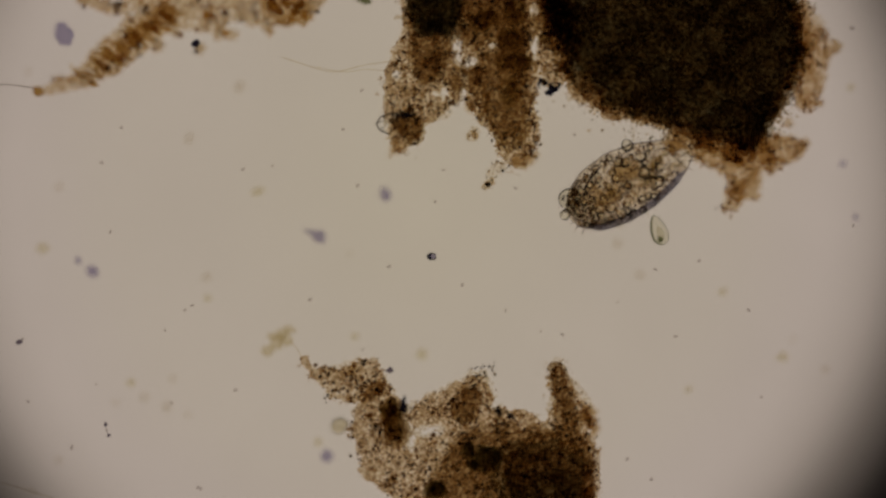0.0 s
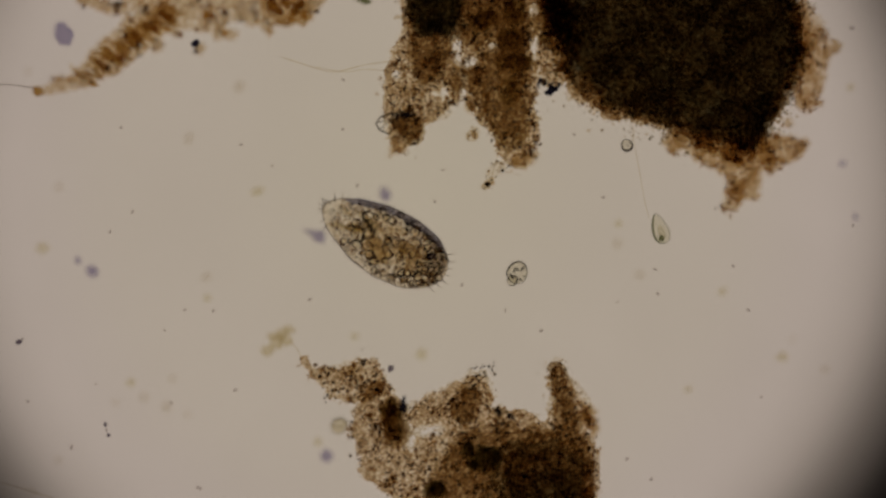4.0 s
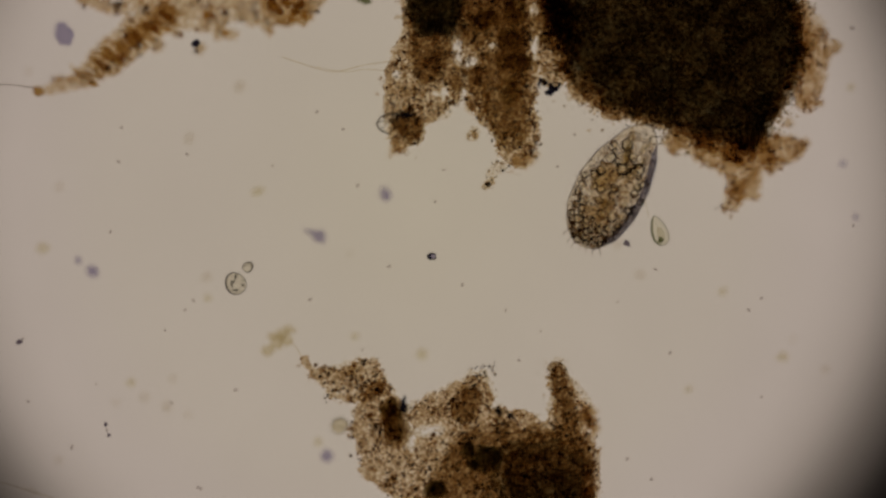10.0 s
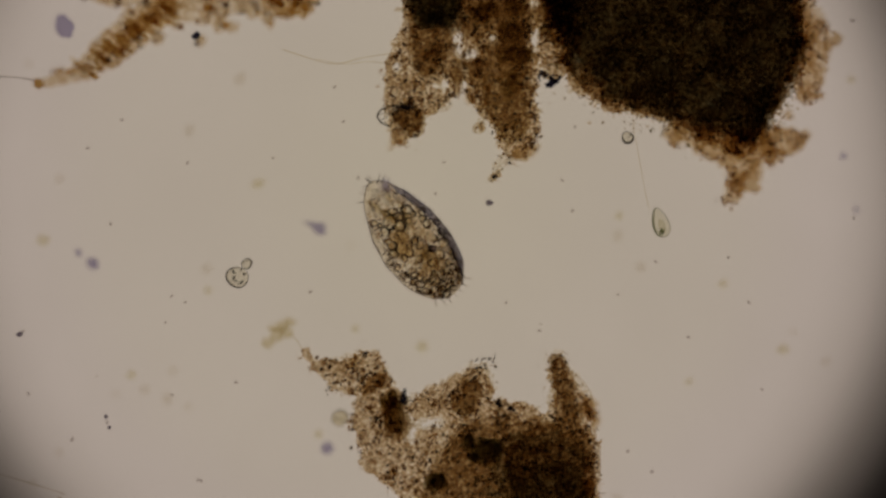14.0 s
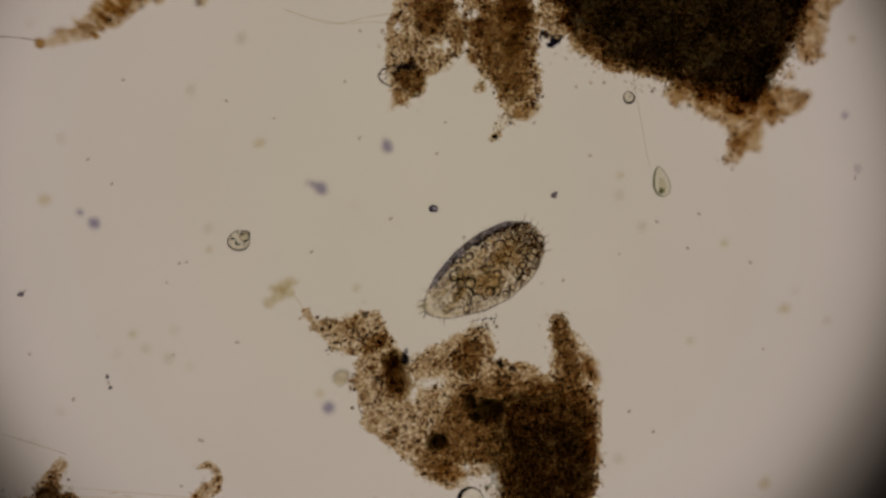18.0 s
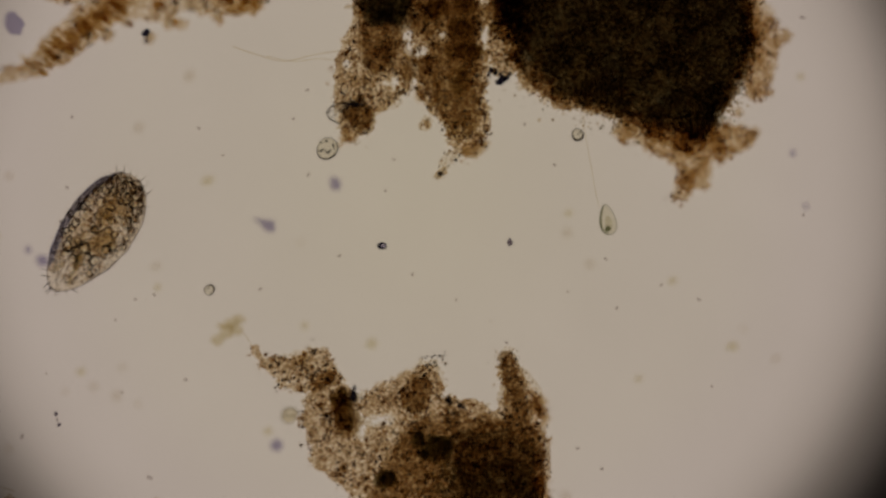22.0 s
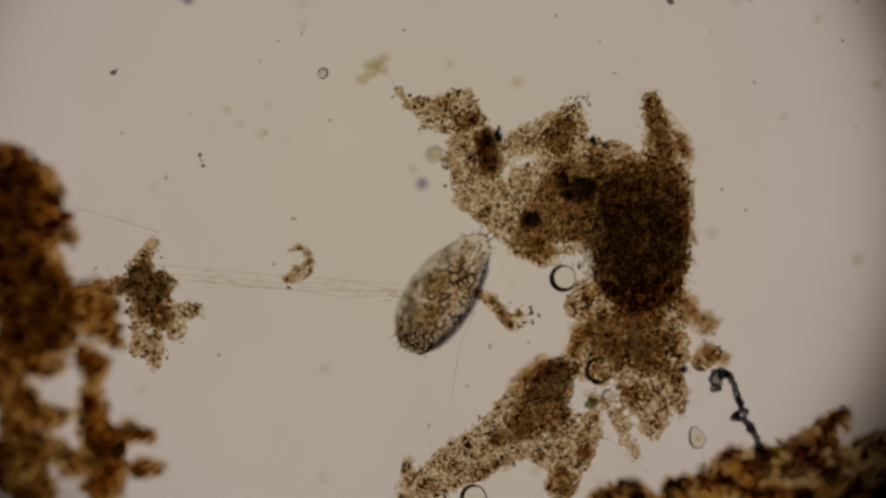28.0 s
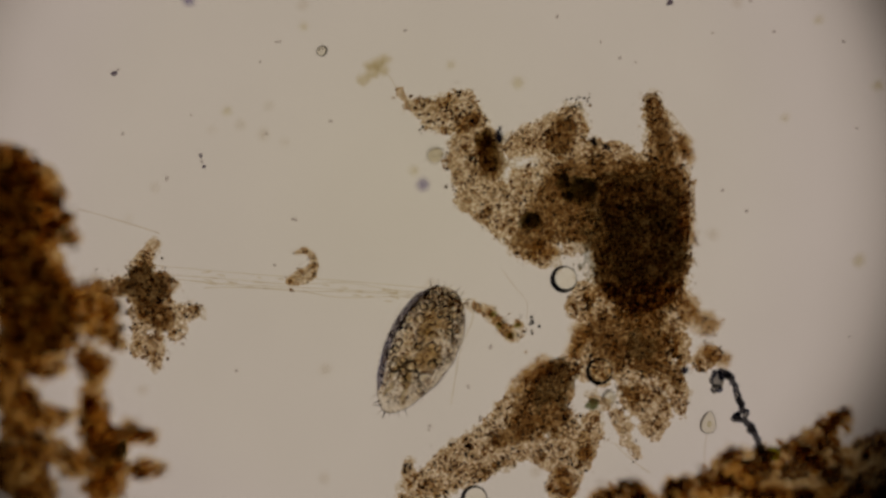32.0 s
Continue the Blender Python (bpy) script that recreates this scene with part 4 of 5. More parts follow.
    for x0, y0, x1, y1 in ((112, 4, 40, 14), (108, -6, 30, -8), (100, 14, 62, 30), (96, -14, 50, -30), (70, -22, 34, -36), (60, 20, -20, 8), (30, 2, -50, -4)):
        line = [Vector((x0 + (x1 - x0) * k / 6, y0 + (y1 - y0) * k / 6 + 3 * math.sin(k * 1.1 + x0), 12)) / 1000 for k in range(7)]
        put("oral_streak", tube_mesh("oral_streak", line, [0.8, 1.3, 1.0, 1.5, 1.1, 1.4, 0.6], 5), CIRRUS, a, "fine dark streak beside the mouth")
    hair = tube_mesh("cirrus", [Vector((0, 0, 0)), Vector((0.35, 0.03, 0)), Vector((0.7, 0.1, 0)), Vector((1, 0.22, 0))], [75, 60, 40, 14], 5)
    hair.materials.append(CIRRUS)
    spike = tube_mesh("cirrus", [Vector((0, 0, 0)), Vector((0.35, 0.03, 0)), Vector((0.7, 0.1, 0)), Vector((1, 0.22, 0))], [130, 95, 50, 10], 5)
    spike.materials.append(HEAD_CIRRUS)
    cirri = []

    def cirrus(x, y, turn, length, fat=1.0, shape=None):
        # the mesh is 1 m long: scaled to its length
        c = put("cirrus", shape or hair, None, a, m=pose(x / 1000, y / 1000, 0.0, 0, 0, turn) @ Matrix.Diagonal((length / 1000, length * fat / 1000, length * fat / 1000, 1)))
        return c

    for k in range(11):
        q = -1 + 2 * k / 10
        s = 0.985 - 0.16 * q * q
        y = q * half_width(s) * 0.95 + bend(s)
        cirri.append((cirrus(s * L, y, 62 * q + rng.uniform(-16, 16), rng.uniform(11, 19), 0.62, spike if k % 3 else hair), s * L, y, 62 * q))
    for side in (1, -1):
        for k in range(30):
            s = -0.88 + 1.66 * k / 29
            cirrus(s * L, side * half_width(s) * 0.97 + bend(s), side * 78 + rng.uniform(-18, 18) + (20 if side < 0 else -20) * s, rng.uniform(5, 9), 0.7)
    for k in range(7):
        q = -0.9 + 0.3 * k
        cirrus(-L * (0.985 - 0.12 * q * q), q * 36 + bend(-0.97), 180 - 40 * q + rng.uniform(-12, 12), rng.uniform(10, 16), 0.8)
    for (x, y) in ((97, 12), (90, 2), (104, -4), (94, -14), (80, 22)):
        put("frontal_bristle", lump_mesh("frontal_bristle", 2.4, x, 0.8, 1), INK, a, "short dark frontal bristle", m=pose(x / 1000, y / 1000, 0.008))
    return a, cirri


CILIATE, CIRRI = build_animal()


def round_cell(u, v, r, label, grains=10, z=0.0, rim=1.05, wall=None):
    c = thing("round_cell", label, "cell", over(u, v, z), group="round cells")
    put("cell_body", ball_mesh("cell_body", r, r * 0.96, r * 0.75, 3), wall or CELL_WALL, c)
    put("cell_wall", ring_mesh("cell_wall", r, r * 0.97, rim, u % 7), MEMBRANE, c, "thin dark cell wall")
    rng = random.Random(int(u * 3 + v))
    for k in range(grains):
        w, d = rng.uniform(0, 6.28), r * 0.75 * rng.random() ** 0.6
        q = rng.uniform(1.2, 0.16 * r)
        put("inclusion", DARK_LUMPS[k % 4], None, c, m=pose(d * math.cos(w) / 1000, d * math.sin(w) / 1000, rng.uniform(-3, 5) / 1000) @ Matrix.Diagonal((q, q, q, 1)))
    return c


BIG_CELL = round_cell(1008, 357, 19, "round granular cell drifting in the water", 14)
SMALL_CELL = round_cell(1000, 385, 9, "small clear round cell in the water", 2)
round_cell(602, 752, 14, "pale ochre round cell beside the branching floc", 3, 0.014, 0.8, FLOC_YELLOW)
round_cell(1110, 257, 10, "small round cell with a dark spot below the mass", 2, rim=1.5)


def teardrop(name, label, u, v, a, b, turn, body, rim, z=0.0):
    c = thing(name, label, "cell", over(u, v, z, turn), group="stalked cells")
    vs, fs, pts = [], [], []
    for i in range(17):
        s = -math.cos(math.pi * i / 16)
        w = b * math.sqrt(max(0.0, 1 - s * s)) * (1 - 0.34 * s) + 0.02
        for j in range(16):
            q = 2 * math.pi * j / 16
            vs.append((s * a / 1000, w * math.cos(q) / 1000, w * 0.7 * math.sin(q) / 1000))
        if i:
            for j in range(16):
                n = (j + 1) % 16
                fs.append(((i - 1) * 16 + j, (i - 1) * 16 + n, i * 16 + n, i * 16 + j))
    put("cell_body", mesh_of("cell_body", vs, fs), body, c)
    for side in (1, -1):
        for i in range(14):
            s = -math.cos(math.pi * (i if side > 0 else 14 - i) / 14)
            w = b * math.sqrt(max(0.0, 1 - s * s)) * (1 - 0.34 * s)
            pts.append(Vector((s * a, side * w, 0)) / 1000)
    put("cell_wall", tube_mesh("cell_wall", pts, [0.55 + 1.5 * max(0, math.sin(k * math.pi / 14)) for k in range(len(pts))], 6, True), rim, c, "dark edge of the cell")
    if body is CELL_GREEN:
        put("inner_body", ball_mesh("inner_body", a * 0.5, b * 0.5, b * 0.4, 2), CELL_WALL, c, "faint inner body", pose(-0.25 * a / 1000, 0, 0.002))
    return c


GREEN_CELL = teardrop("stalked_cell", "pale green bell-shaped cell on a thin stalk", 1166, 408, 27, 13.5, 105, CELL_GREEN, GREEN_RIM)
LOWER_CELL = teardrop("stalked_cell", "clear pear-shaped cell beside the dark chain", 1066, 1251, 20, 13, 98, CELL_WALL, PALE_RIM)
put("nucleus", ball_mesh("nucleus", 6, 5, 4, 2), MOTE_TAN, LOWER_CELL, "tan inner body", pose(-0.003, -0.001, 0.002))
put("stalk", tube_mesh("stalk", [Vector((-0.02, 0, 0)), Vector((-0.04, 0.001, 0)), Vector((-0.07, -0.002, 0))], 0.7, 5), FAINT, LOWER_CELL, "faint thin stalk")
put("inclusion", lump_mesh("inclusion", 5, 7, 0.7, 2, 0.4), GREEN_RIM, GREEN_CELL, "dark green spot in the cell", pose(-0.016, 0.004, 0.004))


def droplet(u, v, r, z=0.0, thick=1.5):
    d = thing("oil_droplet", "round clear droplet with a thick dark rim", "droplet", over(u, v, z), group="droplets")
    put("droplet_body", ball_mesh("droplet_body", r, r, r * 0.8, 3), VESICLE, d)
    # refraction's dark edge as a coloured ring, thicker on the shaded side
    pts = [Vector((r * math.cos(k * math.pi / 16), r * math.sin(k * math.pi / 16), 0)) / 1000 for k in range(32)]
    put("dark_rim", tube_mesh("dark_rim", pts, [3.1 + thick * math.cos(k * math.pi / 16 - 3.6) for k in range(32)], 8, True), DROPLET_RIM, d, "thick dark ring put in for the droplet's refraction edge")


droplet(831, 969, 21, thick=2.1)
droplet(893, 1132, 21, 0.002)
droplet(672, 1358, 21)
round_cell(908, 1178, 12, "small pale round cell among the crumbs", 3, 0.01)


# ---- dark chain, threads ----
def thread(label, pts, r=1.0, material=None, z=0.0, wiggle=3.0):
    v = [place(u + random.uniform(-wiggle, wiggle) * 0.5, w + random.uniform(-wiggle, wiggle) * 0.5, z) for u, w in pts]
    smooth = []
    for i in range(len(v) - 1):
        for k in range(4):
            p0, p1, p2, p3 = v[max(0, i - 1)], v[i], v[i + 1], v[min(len(v) - 1, i + 2)]
            t = k / 4
            smooth.append(0.5 * ((2 * p1) + (p2 - p0) * t + (2 * p0 - 5 * p1 + 4 * p2 - p3) * t * t + (3 * p1 - p0 - 3 * p2 + p3) * t ** 3))
    smooth.append(v[-1])
    ob = put("thread", tube_mesh("thread", smooth, [r * random.uniform(0.6, 1.2) for _ in smooth], 5), material or FIBRE)
    return tagged(ob, label, "thread", group="threads")


def chain():
    c = thing("dark_chain", "crooked blue-black chain of beads leading to the ochre bank", "chain")
    pts = [(1098, 1140), (1103, 1156), (1112, 1134), (1122, 1140), (1132, 1158), (1138, 1180), (1146, 1200), (1134, 1214), (1152, 1222), (1164, 1236), (1172, 1254), (1180, 1272), (1186, 1292)]
    loops = [(1100, 1148, 12, 17, 20), (1098, 1163, 9, 8, -10), (1112, 1138, 9, 10, 40), (1122, 1142, 8, 5, 20), (1141, 1186, 6, 9, 10), (1134, 1214, 9, 7, 30), (1150, 1208, 6, 8, 0), (1160, 1234, 9, 7, 50)]
    for k, (u, v, a, b, turn) in enumerate(loops):
        bead = put("bead", lump_mesh("bead", 1.0, 40 + k, 0.8, 2, 0.5), CHAIN, c, "grey bead of the chain", over(u, v, 0.002, turn) @ Matrix.Diagonal((a * 0.95, b * 0.95, 5, 1)))
        put("bead_edge", ring_mesh("bead_edge", a * 0.8, b * 0.8, 1.9 if k < 3 else 1.4, k, 0.25), CHAIN_EDGE, c, "blue-black edge of a bead", over(u, v, 0.005, turn))
    way = [Vector((u, v)) for u, v in pts[2:]]
    put("strand", tube_mesh("strand", [place(p.x, p.y, 0.0) for p in way], [5.2, 6.4, 4.6, 6.8, 5.0, 6.6, 5.2, 6.2, 4.4, 5.4, 4.2][:len(way)], 8), CHAIN, c, "grey translucent core of the chain")
    for lane in range(3):
        v, w = [], []
        for i in range(6 * (len(way) - 1) + 1):
            k, t = min(i // 6, len(way) - 2), i / 6 - min(i // 6, len(way) - 2)
            p = way[k].lerp(way[k + 1], t)
            d = (way[k + 1] - way[k]).normalized()
            q = i * 0.62 + 2.1 * lane
            p = p + Vector((-d.y, d.x)) * (4.6 * math.sin(q) + 2.0 * math.sin(2.3 * q + lane))
            v.append(place(p.x, p.y, 0.002 + 0.003 * math.cos(q)))
            w.append(1.0 + 0.9 * math.sin(3.1 * q + lane) ** 2)
        put("strand", tube_mesh("strand", v, w, 6), CHAIN_EDGE, c, "thin blue-black strand")


chain()
thread("fine thread from the ridge's tip", [(-20, 150), (20, 150), (60, 156)], 1.0, CIRRUS)
thread("faint forked thread beside the prong", [(500, 100), (540, 114), (590, 126), (640, 116), (690, 108)], 1.0)
thread("faint thread from the arm's tip to the yellowish floc", [(544, 652), (536, 636), (526, 620), (512, 604)], 0.9)
thread("faint forked thread beside the prong", [(560, 120), (610, 126), (650, 124), (692, 126)], 0.9)
thread("thin stalk of the green cell", [(1120, 212), (1122, 250), (1132, 310), (1142, 360), (1150, 384)], 0.8)
for k in range(5):
    thread("faint trailing thread across the open water", [(110 + 20 * k, 950 + 9 * k), (240, 960 + 7 * k), (350, 968 + 6 * k), (440, 974 + 6 * k), (540, 980 + 6 * k), (600, 984 + 6 * k), (630 + 11 * k, 984 + 6 * k)], 0.8, wiggle=10)
thread("faint dotted thread by the tall heap", [(-30, 845), (20, 860), (70, 876), (115, 890)], 1.1, FAINT)
thread("pale loose fibre under the crumb floc", [(672, 1014), (664, 1050), (648, 1090), (637, 1145), (630, 1190)], 0.9)
thread("pale loose fibre near the droplet", [(722, 955), (742, 985), (765, 1010), (764, 1040)], 0.6, FAINT)
thread("thin fibre leaning on the bank", [(920, 1260), (950, 1290), (980, 1312)], 0.9)

frag = lump_mesh("fibre_fragment", 1.0, 91, 0.8, 1, 0.5)
frag.materials.append(FIBRE)
for k in range(26):
    q = random.random()
    u, v = 190 + 350 * q + random.uniform(-10, 10), 968 + 34 * q + random.uniform(-12, 9)
    ob = put("fibre_fragment", frag, None, None, "tan fragment of a fibre along the trailing threads", over(u, v, 0, -6 + random.uniform(-10, 10)) @ Matrix.Diagonal((random.uniform(5, 15), 1.3, 1.3, 1)))
    tagged(ob, category="fibre", group="fibre fragments")

# ---- motes and specks ----
MOTES = [lump_mesh("mote", 1.0, 60 + k, 0.8, 2, 0.4) for k in range(4)]
for k in range(4):
    MOTES[k].materials.append(None)


def mote(u, v, r, material, label, z, long=1.0, turn=0.0):
    # high motes are drawn in a little, to stand over their plan place
    eu, ev = (784, 441) if v < 882 else (617, 918)
    u, v = eu + (u - eu) * (1 - z / EYE), ev + (v - ev) * (1 - z / EYE)
    ob = new("mote", MOTES[int(u + v) % 4])
    ob.material_slots[0].link = "OBJECT"
    ob.material_slots[0].material = material
    ob.matrix_basis = over(u, v, z, turn) @ Matrix.Diagonal((r * long, r, r, 1))
    return tagged(ob, label, "mote", group="motes")


for u, v, r, long, turn in ((115, 62, 15, 1.3, 110), (683, 345, 9, 1.3, 110), (564, 418, 10, 1.3, -40), (545, 410, 3, 3.0, -30), (162, 480, 9, 1.2, -40), (139, 462, 5, 1.3, 110),
                            (577, 808, 10, 1.0, 0), (1492, 290, 5, 1.0, 0), (1515, 385, 4, 1.3, 90)):
    mote(u, v, r, MOTE_BLUE, "bluish out-of-focus mote in the water", 0.022 if r < 12 else 0.012, long, turn)
for u, v, r, long, turn in ((75, 440, 9, 1.2, 10), (455, 340, 7, 1.6, 20), (745, 628, 9, 1.0, 0), (1218, 690, 6, 1.0, 0), (1278, 517, 7, 1.0, 0), (367, 528, 6, 1.0, 0),
                            (627, 596, 6, 1.0, 0), (562, 783, 7, 1.0, 0), (1095, 396, 6, 1.0, 0), (1385, 632, 8, 1.2, 0), (1352, 938, 9, 1.2, 70), (232, 677, 7, 1.0, 0), (1505, 155, 6, 1.0, 0)):
    mote(u, v, r, MOTE_TAN, "tan out-of-focus mote in the water", 0.022, long, turn)
for u, v, r in ((475, 620, 9), (490, 606, 11), (500, 590, 9), (512, 584, 8), (508, 602, 9), (484, 596, 7)):
    mote(u, v, r, FLOC_YELLOW, "yellowish crumb of a loose soft floc", 0.016, 1.2, r * 20)
dot = thing("angular_grain", "small blue-black angular grain with a pale middle", "grain", over(765, 454))
put("grain_body", lump_mesh("grain_body", 6, 64, 0.8, 2, 0.3), MOTE_BLUE, dot)
put("grain_rim", ring_mesh("grain_rim", 6, 5.2, 1.9, 2, 0.12), INK, dot, "blue-black edge of the grain")
mote(346, 78, 7, INK, "blue-black grain on the ridge", 0.004)
for u, v, r in ((881, 727, 5.0), (884, 733, 3.6), (902, 736, 4.2), (908, 741, 2.8), (672, 766, 3.4), (706, 776, 3.0)):
    mote(u, v, r, INK, "blue-black grain on the edge of the branching floc", 0.006, 1.2, 14 * r)
mote(714, 721, 7, INK, "blue-black pointed grain on the branching floc", 0.01, 1.6, 95)
mote(716, 706, 3, INK, "blue-black tip above the pointed grain", 0.008, 1.6, 85)
for u, v, r in ((957, 143, 4.5), (966, 147, 3.6), (976, 161, 7.0), (984, 158, 4.6), (969, 165, 4.0), (990, 150, 3.4), (973, 150, 2.8), (953, 152, 2.6)):
    mote(u, v, r, INK, "blue-black grain between prong and mass", 0.004, 1.2, 9 * r)
mote(714, 204, 6, INK, "dark bar on the prong's tip", 0.014, 3.0, 0)
mote(187, 752, 3.0, DARK_SPECK, "one of a pair of dark specks", 0.0, 1.4, 90)
mote(189, 762, 2.0, SPECK, "faint link between two dark specks", 0.0, 1.8, 100)
mote(192, 771, 3.0, DARK_SPECK, "one of a pair of dark specks", 0.0, 1.2, 30)
mote(33, 606, 4.2, DARK_SPECK, "dark speck with a blue fringe", 0.0, 1.4, 10)
mote(645, 0, 7, GREEN_RIM, "brown crumb by the prong", 0.012, 1.7, -10)
mote(879, 1192, 11, GREEN_RIM, "dark green lump in the crumbs", 0.006)
mote(1202, 1279, 11, YELLOW_GREEN, "yellow-green crumb on the ochre bank", 0.012, 1.2, 140)
mote(1042, 1132, 6, INK, "blue-black grain on the column's edge", 0.01, 1.2, 30)
shell = thing("clear_shell", "clear ribbed shell fragment at the prong's tip", "shell")
rim = [(704, 201), (688, 202), (674, 208), (666, 219), (672, 230), (690, 239)]
put("shell_edge", tube_mesh("shell_edge", [place(u, v, 0.004) for u, v in rim], 1.4, 5), MEMBRANE, shell, "dark edge of the shell")
for u, v in rim[1:]:
    put("rib", tube_mesh("rib", [place(706, 212, 0.006), place((706 + u) / 2 - 2, (212 + v) / 2 - 2, 0.008), place(u, v, 0.004)], 0.8, 5), MEMBRANE, shell)
for u, v in ((215, 226), (770, 357), (548, 531), (1160, 477), (1093, 535), (956, 587), (607, 229), (785, 301), (633, 329), (1152, 849), (292, 585), (195, 411), (1325, 549), (327, 549), (688, 472),
             (818, 505), (1017, 239), (482, 294), (50, 711), (170, 680), (416, 691), (1348, 703), (304, 713), (1154, 848), (895, 550), (40, 600), (127, 792), (350, 863), (355, 865), (590, 1237), (593, 1230),
             (318, 945), (1510, 400), (1508, 50), (1110, 813), (1335, 1071), (660, 1160), (700, 1090)):
    r = random.uniform(1.6, 2.9)
    mote(u, v, r, SPECK, "tiny dark speck in the water", random.uniform(-0.008, 0.008), random.uniform(1, 1.8), random.uniform(0, 180))
for k in range(44):
    u, v = random.uniform(-150, 1540), random.uniform(20, 1340)
    mote(u, v, random.uniform(3, 7), FAINT, "faint pale mote high in the water", 0.03, random.uniform(1, 1.6), random.uniform(0, 180)).scale.z *= 0.3
DRIFTER = mote(1055, 457, 5, DARK_SPECK, "small drifting cluster of dark grains", 0.0, 1.2, 40)
SWIMMERS = []
for u, v, du, dv in ((340, 541, 40, 10), (430, 300, 60, 30), (1237, 462, -60, 40), (1195, 596, 30, -60), (912, 333, 50, 30), (995, 592, -40, 30), (180, 288, 50, 60), (1060, 390, 30, 40), (640, 160, 40, 30), (260, 1110, 30, 20)):
    SWIMMERS.append((mote(u, v, 2.3, SPECK, "tiny dark swimming cell in open water", 0.0, 1.5, 30), u, v, du, dv))


